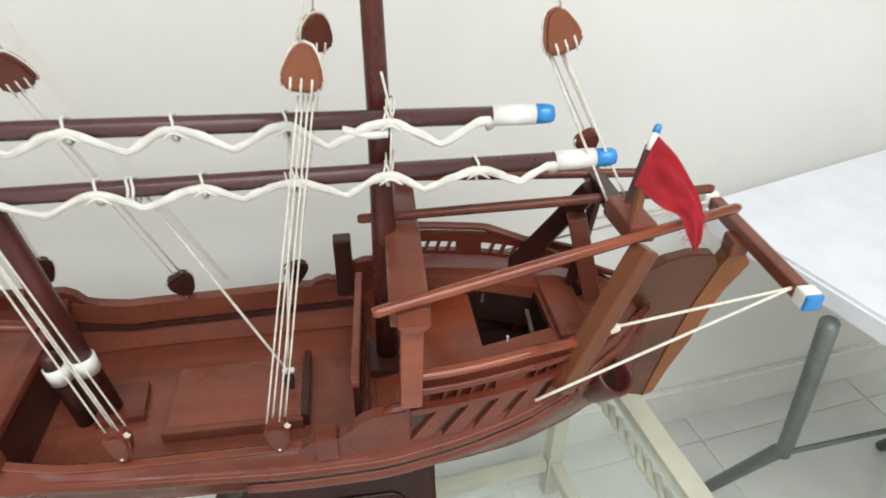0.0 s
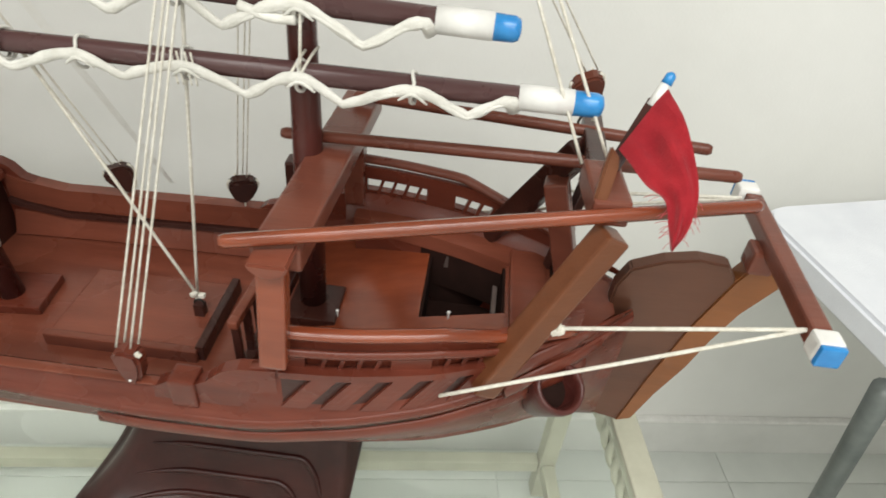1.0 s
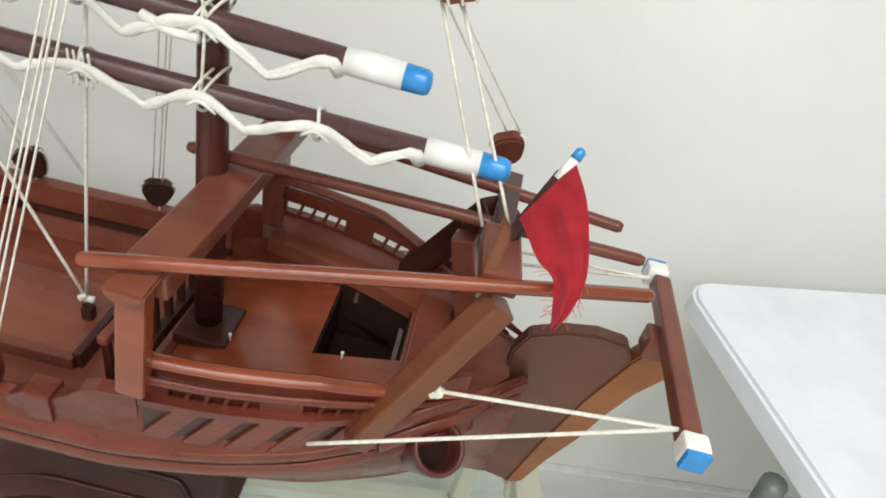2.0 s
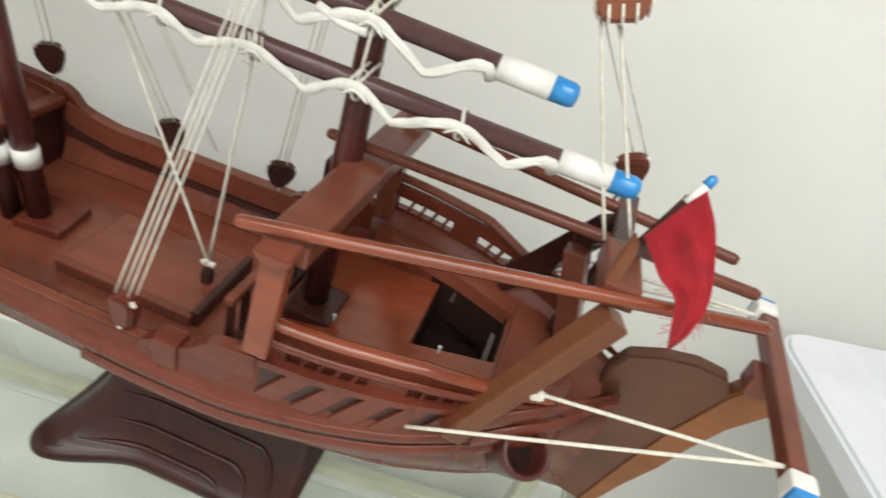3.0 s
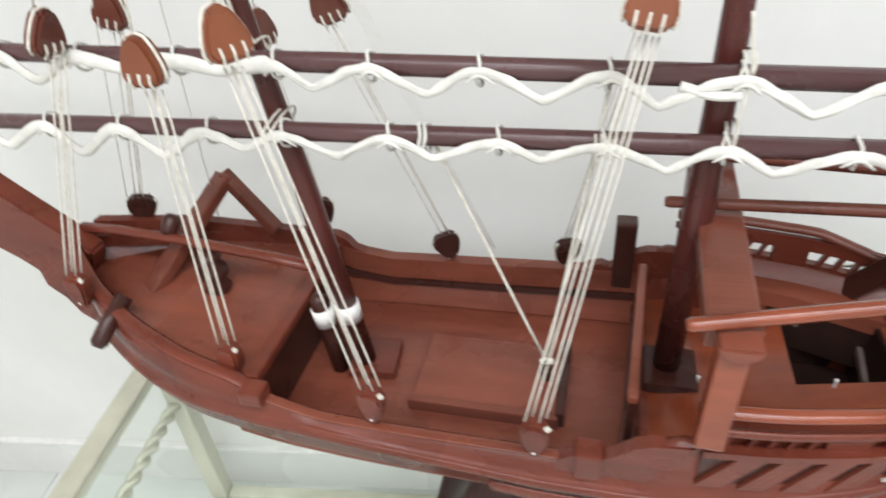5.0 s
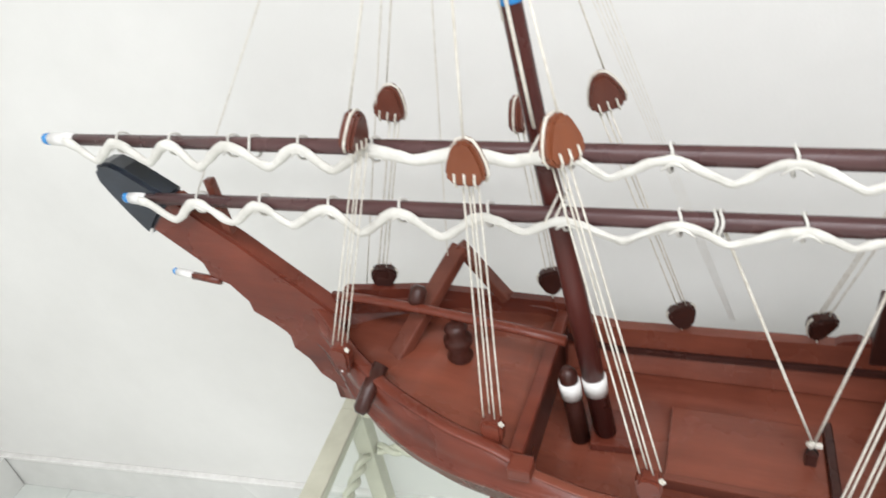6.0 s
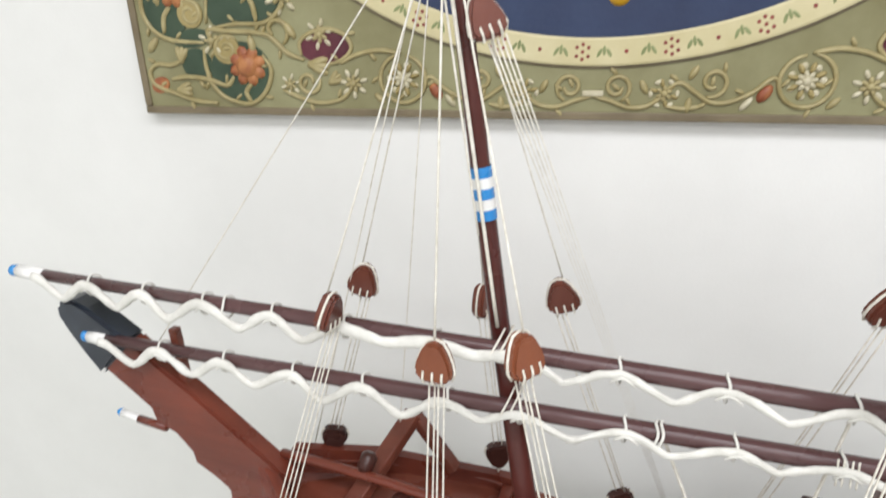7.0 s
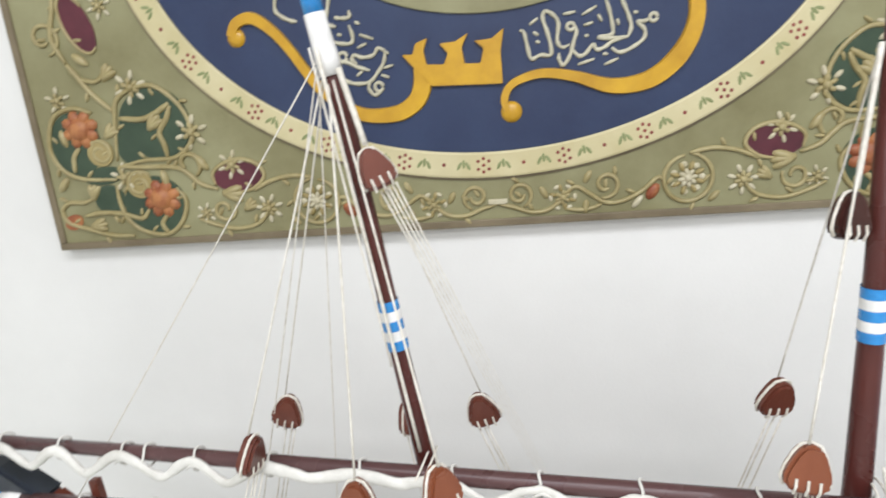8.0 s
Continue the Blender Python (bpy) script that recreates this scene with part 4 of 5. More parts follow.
for a, b, up, m, face in near_tackles:
    a, b = Vector(a), Vector(b)
    pulley(a, b, face, 0.043, m)
    cleat(b.x, b.y, b.z - 0.004)
    tackle(a - Vector((0, 0, 0.026)), b + Vector((0, 0, 0.034)), 4)
    cord(a + Vector((0, 0, 0.022)), up, 0.0012)
far_tackles = [((-0.244, 0.073, 1.284), (-0.159, 0.143, 0.944), TOP_F, 0.2), ((-0.483, 0.053, 1.284), (-0.556, 0.064, 1.022), TOP_F, 0.1),
               ((-0.348, 0.113, 1.246), (-0.333, 0.136, 0.988), TOP_F, 1.3), ((0.069, 0.066, 1.315), (0.001, 0.142, 0.950), TOP_A, 0.3)]
for a, b, up, face in far_tackles:
    a, b = Vector(a), Vector(b)
    pulley(a, b, face, 0.043, M_BLOCKW)
    pulley(b, a, 0.4, 0.041, M_DARK)
    tackle(a - Vector((0, 0, 0.024)), b + Vector((0, 0, 0.012)), 3, 0.012, 0.012, 0.0009)
    cord(a + Vector((0, 0, 0.022)), up, 0.0009)
    cord(b - Vector((0, 0, 0.017)), (b.x, b.y + 0.002, gun_z(b.x) - 0.004), 0.0012)
# halyard of the main mast
b10 = Vector((-0.312, -0.010, 1.586))
pulley(b10, (-0.26, -0.01, 1.45), 0.5, 0.040, M_BLOCKW)
cord(b10 + Vector((-0.006, 0, 0.022)), (-0.335, -0.010, 1.68), 0.003)
for k in range(5):
    top = b10 + Vector((0.004 + 0.004 * k, 0, -0.022 + 0.002 * k))
    low = Vector((-0.10 + 0.0015 * k, 0.150, 0.940))
    part("cord", sweep([top.lerp(low, f) for f in (0, 0.12, 0.3, 0.6, 1)], [0.0009, 0.0008, 0.0004, 0.0002, 0.0002], 6), M_ROPE, ship, smooth=True)
cord((-0.353, -0.013, 1.70), (-0.300, -0.004, 1.275), 0.0020)
cord((-0.361, -0.010, 1.70), (-0.318, -0.012, 1.38), 0.0012)
for tx, ty, tz in ((-0.800, -0.004, 1.145), (-0.60, 0.080, 0.99), (-0.48, 0.11, 0.97)):
    cord((-0.358, 0.0, 1.69), (tx, ty, tz), 0.0008)
# halyard block of the mizzen
mz_block = Vector((0.096, -0.006, 1.524))
pulley(mz_block, (0.085, -0.05, 1.30), 0.5, 0.040, M_DARK)
cord(mz_block + Vector((0.003, 0, 0.022)), TOP_A, 0.0026)
# sheets that meet at the ring on the hatch
ring_at = Vector((-0.010, 0.0, 0.892))
cord(ring_at, on_yard(YARD_B, -0.1275) + Vector((0, 0.011, 0)), 0.0018)
cord(ring_at, (0.038, -0.010, 1.245), 0.0018)
bm = bmesh.new()
for k in range(9):
    a = k * 2.1
    add_box(bm, ring_at + Vector((0.005 * math.cos(a), 0.004 * math.sin(a), 0.005 * math.sin(2 * a))), (0.008, 0.006, 0.005), Matrix.Rotation(a, 3, "Z"), 0.0014)
part("knot", bm, M_ROPE, ship)
part("deck_ring", sweep([ring_at + Vector((0.006 * math.cos(t), 0, -0.014 + 0.008 * math.sin(t))) for t in np.linspace(0, 6.283, 14)], 0.0012, 6), M_IRON, ship)
part("ring_post", add_box(bmesh.new(), (-0.010, 0.0, 0.868), (0.012, 0.012, 0.024), None, 0.002), M_DARK, ship)
# parrel cords round the masts and yards
for ends, s, parent in ((YARD_A, 0.134, aft), (YARD_B, 0.131, aft), (YARD_A, -0.297, fore), (YARD_B, -0.285, fore)):
    c = on_yard(ends, s)
    for dx in (-0.004, 0.004):
        pts = [c + Vector((dx + 0.018 * math.sin(t) * 0.4, 0.016 + 0.030 * math.cos(t), 0.014 * math.sin(t))) for t in (2 * math.pi * k / 16 for k in range(17))]
        part("parrel_cord", sweep(pts, 0.0013, 6), M_ROPE, parent, smooth=True)
cord((0.141, YL - 0.012, 1.258), (0.137, YL - 0.012, 1.196), 0.0014)
cord((0.132, YL - 0.012, 1.30), (0.141, YL - 0.012, 1.252), 0.0014)
for s in (0.028, 0.033, 0.040, 0.045):
    cord((s, YL - 0.012, 1.199), (s + 0.002, YL - 0.013, 1.170), 0.0010)
cord((0.390, 0.004, 1.165), (0.386, -0.014, 1.189), 0.0012)
# steering cords from the yoke
for l0, l1, a in ((-1, 1, -0.146), (1, -1, 0.056)):
    y0 = Vector((0.566, a + (0.006 if a < 0 else -0.006), 1.078))
    k1 = Vector((0.380, -0.1135 if a < 0 else 0.1135, 1.020))
    cord(y0, k1, 0.0019)
    cord(y0, (0.284, -0.1475 if a < 0 else 0.1475, 0.950), 0.0019)
    bm = bmesh.new()
    for k in range(5):
        t = k * 1.4
        add_box(bm, k1 + Vector((0.004 * math.cos(t), 0.002 * math.sin(t), 0.003 * math.sin(t))), (0.007, 0.006, 0.006), Matrix.Rotation(t, 3, "Y"), 0.0015)
    part("knot", bm, M_ROPE, ship)
# stern tackle
up_b, low_b, near_b = Vector((0.314, -0.002, 1.327)), Vector((0.392, 0.072, 1.166)), Vector((0.393, -0.034, 1.128))
pulley(up_b, near_b, 0.0, 0.046, M_BLOCKL)
pulley(low_b, up_b, 0.2, 0.036, M_BLOCKW)
bm = prism([(-0.004, 0.028), (0.004, 0.020), (0.006, 0.012), (0.006, -0.016), (0.003, -0.026), (-0.003, -0.026), (-0.005, -0.016), (-0.005, 0.016)], 0.007, chamfer=0.0015)
bmesh.ops.transform(bm, matrix=Matrix.Translation((0.394, -0.083, 1.158)) @ Matrix.Rotation(radians(4), 4, "Y") @ Matrix.Rotation(radians(-6), 4, "X"), verts=bm.verts)
part("belaying_cheek", bm, M_OAKD, ship)
tackle(up_b - Vector((0, 0, 0.024)), near_b + Vector((0, 0, 0.014)), 2, 0.016, 0.022, 0.0015)
tackle(up_b - Vector((0, 0, 0.024)), low_b + Vector((0, 0, 0.014)), 2, 0.010, 0.010, 0.0009)
cord(up_b + Vector((0, 0, 0.024)), TOP_A, 0.0011)
part("hook", sweep([(0.392, 0.072, 1.148), (0.394, 0.072, 1.142), (0.391, 0.072, 1.136), (0.389, 0.072, 1.130), (0.392, 0.072, 1.122)], 0.0015, 6), M_IRON, ship)

# ---------------------------------------------------------------- flag on its staff
staff = part("flag_staff", beam((0.400, -0.046, 1.128), (0.434, -0.010, 1.196), 0.010, 0.008, 0.001), M_DARK, ship)
part("white_end", sweep([(0.431, -0.013, 1.192), (0.440, -0.005, 1.209)], 0.0046, 10), M_WHITEP, staff, smooth=True)
part("blue_tip", sweep([(0.440, -0.005, 1.209), (0.443, -0.002, 1.216), (0.444, -0.001, 1.218)], [0.0048, 0.0045, 0.002], 10), M_BLUE, staff, smooth=True)


def flag_cloth():
    """A limp pennant: hoisted along the staff, falling towards the viewer's side to a ragged tip."""
    left = spline([(0.408, -0.040, 1.163), (0.416, -0.052, 1.158), (0.428, -0.076, 1.151), (0.441, -0.092, 1.149), (0.444, -0.109, 1.139), (0.446, -0.126, 1.128)], 6)
    right = spline([(0.441, -0.008, 1.208), (0.452, -0.035, 1.197), (0.459, -0.062, 1.183), (0.463, -0.096, 1.162), (0.456, -0.117, 1.141), (0.447, -0.127, 1.127)], 6)
    bm = bmesh.new()
    m = 14
    grid = []
    for i, (p, q) in enumerate(zip(left, right)):
        t = i / (len(left) - 1)
        row = []
        for k in range(m + 1):
            u = k / m
            c = p.lerp(q, u)
            w = (0.0035 * math.sin(9 * u + 5 * t) + 0.002 * math.sin(17 * u - 9 * t) + 0.002 * noise.noise(Vector((u * 7, t * 7, 2)))) * min(1, 4 * t) * (1 - 0.5 * t)
            c += Vector((-0.2, -0.55, 0.8)) * w
            if k in (0, m):
                c += Vector((0.0016, 0, 0.0010)) * noise.noise(Vector((t * 60, u * 9, 5)))
            row.append(bm.verts.new(c))
        grid.append(row)
    for r0, r1 in zip(grid, grid[1:]):
        for q0, q1, q2, q3 in zip(r0, r0[1:], r1[1:], r1):
            bm.faces.new((q0, q1, q2, q3))
    bmesh.ops.solidify(bm, geom=bm.faces[:], thickness=0.0006)
    rnd = random.Random(4)
    for k in range(26):
        edge = left if k % 2 else right
        c = edge[rnd.randrange(len(edge) // 2, len(edge))]
        d = Vector((rnd.uniform(-0.4, 1) if k % 2 == 0 else rnd.uniform(-1, 0.3), rnd.uniform(-0.5, 0.2), rnd.uniform(-1, 0))).normalized()
        sweep([c, c + d * 0.004, c + d * rnd.uniform(0.006, 0.010) + Vector((0, 0, -0.002))], 0.00022, 4, bm)
    return bm


part("flag", flag_cloth(), M_FLAG, ship, "frayed red cotton flag hanging limp", smooth=True)

# ---------------------------------------------------------------- carved and painted panel on the wall
PX, PZ, PHW, PHH = -0.5595, 1.909, 0.716, 0.474
M_OLIVE = surface("olive_painted_panel", (0.178, 0.160, 0.070), (0.292, 0.282, 0.152), (1, 1, 1), 0.45, noise_scale=7, bump=0.3, bump_scale=90, blotch=4.0, share=0.35, spread=0.16)
M_EDGE = surface("brown_panel_edge", (0.13, 0.10, 0.055), (0.20, 0.16, 0.095), (1, 1, 1), 0.5, noise_scale=18)
M_IVORY = surface("ivory_paint", (0.493, 0.431, 0.229), (0.598, 0.537, 0.326), (1, 1, 1), 0.5, noise_scale=14)
M_NAVY = surface("navy_paint", (0.011, 0.022, 0.068), (0.020, 0.036, 0.092), (1, 1, 1), 0.5, noise_scale=12, bump=0.2, bump_scale=120)
M_GOLD = surface("gold_paint", (0.44, 0.232, 0.005), (0.60, 0.345, 0.012), (1, 1, 1), 0.36, noise_scale=25, coat=0.15)
M_VINE = surface("pale_gilded_relief", (0.262, 0.212, 0.085), (0.395, 0.335, 0.165), (1, 1, 1), 0.42, noise_scale=40)
M_SILVER = surface("pale_lettering_paint", (0.42, 0.39, 0.27), (0.56, 0.53, 0.40), (1, 1, 1), 0.45, noise_scale=60)
M_DGREEN = surface("dark_green_paint", (0.020, 0.042, 0.022), (0.042, 0.070, 0.038), (1, 1, 1), 0.5, noise_scale=25)
M_PLUM = surface("plum_paint", (0.065, 0.008, 0.016), (0.110, 0.018, 0.030), (1, 1, 1), 0.5, noise_scale=30)
M_ORANGE = surface("orange_flower_paint", (0.23, 0.060, 0.022), (0.40, 0.165, 0.055), (1, 1, 1), 0.5, noise_scale=55, spread=0.09)
M_PETAL = surface("ivory_petal_paint", (0.42, 0.375, 0.235), (0.57, 0.525, 0.38), (1, 1, 1), 0.45, noise_scale=60)
M_DOT = surface("dark_red_dot_paint", (0.16, 0.020, 0.020), (0.24, 0.040, 0.030), (1, 1, 1), 0.5, noise_scale=80)
M_OCHRE = surface("ochre_panel_paint", (0.24, 0.185, 0.062), (0.35, 0.28, 0.115), (1, 1, 1), 0.45, noise_scale=18, bump=0.3, bump_scale=90)
M_LEAF = surface("leaf_green_paint", (0.17, 0.20, 0.075), (0.26, 0.29, 0.13), (1, 1, 1), 0.5, noise_scale=80)

panel = thing("carved_panel", pose(PX, WALL_Y - 0.001, PZ + 0.002, 0, 0.6, 0), "olive carved wall panel, gold Arabic calligraphy in a navy oval", "wall art")
F0 = -0.020  # front face of the board
backing = part("backing", add_box(bmesh.new(), (0, F0 / 2, 0), (2 * PHW - 0.012, -F0, 2 * PHH - 0.012)), M_OLIVE, panel)
for a, b in (((-PHW, 0, -PHH), (PHW, 0, -PHH)), ((-PHW, 0, PHH), (PHW, 0, PHH))):
    part("edge_strip", add_box(bmesh.new(), (0, F0 / 2 - 0.001, a[2]), (2 * PHW + 0.012, -F0 + 0.004, 0.012), None, 0.002), M_EDGE, panel, "thin brown edge strip")
for x in (-PHW, PHW):
    part("edge_strip", add_box(bmesh.new(), (x, F0 / 2 - 0.001, 0), (0.012, -F0 + 0.004, 2 * PHH - 0.012), None, 0.002), M_EDGE, panel, "thin brown edge strip")


def oval(a, b, n=120):
    return [(a * math.cos(2 * math.pi * k / n), b * math.sin(2 * math.pi * k / n)) for k in range(n)]


def oval_ring(a0, b0, a1, b1, y0, y1, n=140):
    """An elliptic ring with a bevelled front between two ellipses."""
    bm = bmesh.new()
    rows = []
    for k in range(n):
        c, s = math.cos(2 * math.pi * k / n), math.sin(2 * math.pi * k / n)
        rows.append([bm.verts.new(p) for p in ((a0 * c, y0, b0 * s), (a0 * c, y1 + 0.001, b0 * s), ((a0 + 0.003) * c, y1, (b0 + 0.003) * s), ((a1 - 0.003) * c, y1, (b1 - 0.003) * s), (a1 * c, y1 + 0.001, b1 * s), (a1 * c, y0, b1 * s))])
    for k in range(n):
        r0, r1 = rows[k], rows[(k + 1) % n]
        for q in range(5):
            bm.faces.new((r0[q], r0[q + 1], r1[q + 1], r1[q]))
    return bm


def plate(outline, y0, y1, chamfer=0.0):
    bm = prism(outline, abs(y1 - y0), axis=1, chamfer=chamfer)
    bmesh.ops.translate(bm, vec=(0, (y0 + y1) / 2, 0), verts=bm.verts)
    return bm


RA, RB = 0.541, 0.403
navy = part("navy_field", plate(oval(RA - 0.036, RB - 0.036), F0 - 0.002, F0 + 0.002), M_NAVY, panel, "navy blue oval field")
ivory = part("ivory_ring", oval_ring(RA - 0.040, RB - 0.038, RA, RB, F0, F0 - 0.007), M_IVORY, panel, "ivory ring painted with dots and leaves")
part("ring_edge", oval_ring(RA, RB, RA + 0.004, RB + 0.004, F0, F0 - 0.003), M_EDGE, ivory)
inner = part("inner_oval", plate(oval(0.265, 0.170, 80), F0 - 0.006, F0, 0.001), M_OLIVE, panel, "olive carved inner oval")


def blob(bm, x, z, r, y, flat=0.35, sx=1.0, turn=0.0, sides=8):
    """A low rounded boss on the face."""
    rings = [(1.0, 0.0), (0.85, 0.5), (0.5, 0.88)]
    vs = []
    for f, h in rings:
        vs.append([bm.verts.new((x + r * f * (sx * math.cos(a) * math.cos(turn) - math.sin(a) * math.sin(turn)), y - r * flat * h, z + r * f * (sx * math.cos(a) * math.sin(turn) + math.sin(a) * math.cos(turn)))) for a in (2 * math.pi * k / sides for k in range(sides))])
    top = bm.verts.new((x, y - r * flat, z))
    for r0, r1 in zip(vs, vs[1:]):
        for k in range(sides):
            bm.faces.new((r0[k], r0[(k + 1) % sides], r1[(k + 1) % sides], r1[k]))
    for k in range(sides):
        bm.faces.new((vs[-1][k], vs[-1][(k + 1) % sides], top))


# painted motifs round the ivory ring, spaced by arc length
ea, eb = RA - 0.020, RB - 0.019
ang = np.linspace(-math.pi / 2, 1.5 * math.pi, 4001)
arc = np.concatenate([[0], np.cumsum(np.hypot(np.diff(ea * np.cos(ang)), np.diff(eb * np.sin(ang))))])
CYC = 24
dots, leaves = bmesh.new(), bmesh.new()
for i in range(4 * CYC):
    t = float(np.interp(((i - 0.6) % (4 * CYC)) / (4 * CYC) * arc[-1], arc, ang))
    x, z = ea * math.cos(t), eb * math.sin(t)
    tx, tz = -ea * math.sin(t), eb * math.cos(t)
    n = math.hypot(tx, tz)
    tx, tz = tx / n, tz / n
    nx_, nz_ = -tz, tx
    y = F0 - 0.0068
    if i % 4 == 0:
        for u, v in ((0, 0), (0.008, 0.006), (-0.008, 0.006), (0.008, -0.006), (-0.008, -0.006), (0, 0.010), (0, -0.010)):
            blob(dots, x + tx * u + nx_ * v, z + tz * u + nz_ * v, 0.0030, y, 0.25, sides=7)
    elif i % 4 == 2:
        blob(dots, x, z, 0.0032, y, 0.25, sides=7)
    else:
        for k in (-1, 0, 1):
            blob(leaves, x + tx * 0.0065 * k + nx_ * (0.002 - 0.003 * abs(k)), z + tz * 0.0065 * k + nz_ * (0.002 - 0.003 * abs(k)), 0.0075, y, 0.12, 0.36, math.atan2(tz, tx) + 0.5 * k, 8)
tagged(part("ring_dots", dots, M_DOT, ivory), kind="stuff")
tagged(part("ring_leaves", leaves, M_LEAF, ivory), kind="stuff")


def stroke(pts, widths, y, name, material, parent, thick=0.006, label=""):
    """A brush stroke with swelling width, raised from the face."""
    c = spline([(x, 0, z) for x, z in pts], 8)
    w = np.interp(np.linspace(0, 1, len(c)), np.linspace(0, 1, len(widths)), widths)
    bm = bmesh.new()
    rows = []
    for i, p in enumerate(c):
        d = (c[min(i + 1, len(c) - 1)] - c[max(i - 1, 0)]).normalized()
        nrm = Vector((-d.z, 0, d.x))
        rows.append([bm.verts.new(p + nrm * w[i] + Vector((0, y, 0))), bm.verts.new(p + nrm * w[i] * 0.86 + Vector((0, y - thick, 0))), bm.verts.new(p - nrm * w[i] * 0.86 + Vector((0, y - thick, 0))), bm.verts.new(p - nrm * w[i] + Vector((0, y, 0)))])
    for r0, r1 in zip(rows, rows[1:]):
        for k in range(4):
            bm.faces.new((r0[k], r0[(k + 1) % 4], r1[(k + 1) % 4], r1[k]))
    bm.faces.new(rows[0][::-1])
    bm.faces.new(rows[-1])
    return part(name, bm, material, parent, label)


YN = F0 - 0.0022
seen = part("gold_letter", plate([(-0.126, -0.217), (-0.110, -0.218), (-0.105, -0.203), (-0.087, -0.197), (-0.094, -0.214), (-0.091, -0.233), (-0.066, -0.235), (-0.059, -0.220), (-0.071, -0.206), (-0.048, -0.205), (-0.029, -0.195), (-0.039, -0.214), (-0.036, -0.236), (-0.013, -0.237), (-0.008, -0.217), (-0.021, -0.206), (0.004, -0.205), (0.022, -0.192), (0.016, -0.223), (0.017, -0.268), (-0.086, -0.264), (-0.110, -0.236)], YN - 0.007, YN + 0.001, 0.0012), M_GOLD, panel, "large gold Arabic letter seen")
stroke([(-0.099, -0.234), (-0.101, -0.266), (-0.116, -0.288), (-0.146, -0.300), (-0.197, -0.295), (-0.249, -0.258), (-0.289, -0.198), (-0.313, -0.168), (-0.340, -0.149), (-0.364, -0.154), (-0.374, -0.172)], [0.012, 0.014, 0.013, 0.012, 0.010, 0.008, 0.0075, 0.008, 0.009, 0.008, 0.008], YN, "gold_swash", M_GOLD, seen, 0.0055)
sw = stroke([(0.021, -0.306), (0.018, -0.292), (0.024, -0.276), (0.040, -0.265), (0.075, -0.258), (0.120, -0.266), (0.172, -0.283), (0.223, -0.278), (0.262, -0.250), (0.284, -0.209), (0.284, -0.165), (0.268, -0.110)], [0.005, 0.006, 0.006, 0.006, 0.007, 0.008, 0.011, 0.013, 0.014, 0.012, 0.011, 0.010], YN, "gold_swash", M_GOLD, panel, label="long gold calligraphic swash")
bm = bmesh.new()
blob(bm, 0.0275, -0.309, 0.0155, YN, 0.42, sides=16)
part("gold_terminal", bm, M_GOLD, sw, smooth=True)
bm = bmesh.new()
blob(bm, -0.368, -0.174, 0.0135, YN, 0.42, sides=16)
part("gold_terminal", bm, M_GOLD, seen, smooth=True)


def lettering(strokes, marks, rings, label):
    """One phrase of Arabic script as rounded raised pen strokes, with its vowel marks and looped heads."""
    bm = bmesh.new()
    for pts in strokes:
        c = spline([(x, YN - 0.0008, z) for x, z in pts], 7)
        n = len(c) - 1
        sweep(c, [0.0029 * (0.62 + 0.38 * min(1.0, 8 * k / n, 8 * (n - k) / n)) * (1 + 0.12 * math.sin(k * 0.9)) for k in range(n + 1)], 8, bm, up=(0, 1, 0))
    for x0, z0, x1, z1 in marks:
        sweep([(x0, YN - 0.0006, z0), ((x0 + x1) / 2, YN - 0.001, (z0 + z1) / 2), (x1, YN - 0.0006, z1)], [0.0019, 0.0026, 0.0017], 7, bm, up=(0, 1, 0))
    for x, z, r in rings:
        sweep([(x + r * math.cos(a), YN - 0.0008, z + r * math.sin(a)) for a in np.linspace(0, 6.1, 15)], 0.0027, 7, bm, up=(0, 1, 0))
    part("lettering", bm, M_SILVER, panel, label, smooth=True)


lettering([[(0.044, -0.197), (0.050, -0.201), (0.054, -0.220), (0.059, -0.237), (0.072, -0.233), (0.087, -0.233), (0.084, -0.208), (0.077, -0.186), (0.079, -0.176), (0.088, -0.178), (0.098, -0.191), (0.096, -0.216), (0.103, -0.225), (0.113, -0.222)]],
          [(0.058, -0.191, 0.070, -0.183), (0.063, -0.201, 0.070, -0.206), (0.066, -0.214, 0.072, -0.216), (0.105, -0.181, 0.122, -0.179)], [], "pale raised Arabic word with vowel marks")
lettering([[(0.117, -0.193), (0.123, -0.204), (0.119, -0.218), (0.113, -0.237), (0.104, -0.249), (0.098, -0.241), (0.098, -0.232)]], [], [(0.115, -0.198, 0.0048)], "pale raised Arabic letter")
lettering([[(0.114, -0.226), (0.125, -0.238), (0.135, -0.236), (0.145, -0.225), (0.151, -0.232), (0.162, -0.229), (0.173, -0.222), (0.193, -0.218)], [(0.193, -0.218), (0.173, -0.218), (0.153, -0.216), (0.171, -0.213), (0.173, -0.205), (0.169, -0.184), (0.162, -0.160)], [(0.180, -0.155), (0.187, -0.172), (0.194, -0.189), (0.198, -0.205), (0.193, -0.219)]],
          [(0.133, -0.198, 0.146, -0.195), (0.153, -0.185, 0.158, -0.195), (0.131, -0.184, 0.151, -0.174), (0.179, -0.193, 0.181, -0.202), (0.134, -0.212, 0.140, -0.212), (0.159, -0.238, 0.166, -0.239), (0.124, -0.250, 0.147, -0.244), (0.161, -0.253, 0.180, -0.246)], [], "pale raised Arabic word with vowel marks")
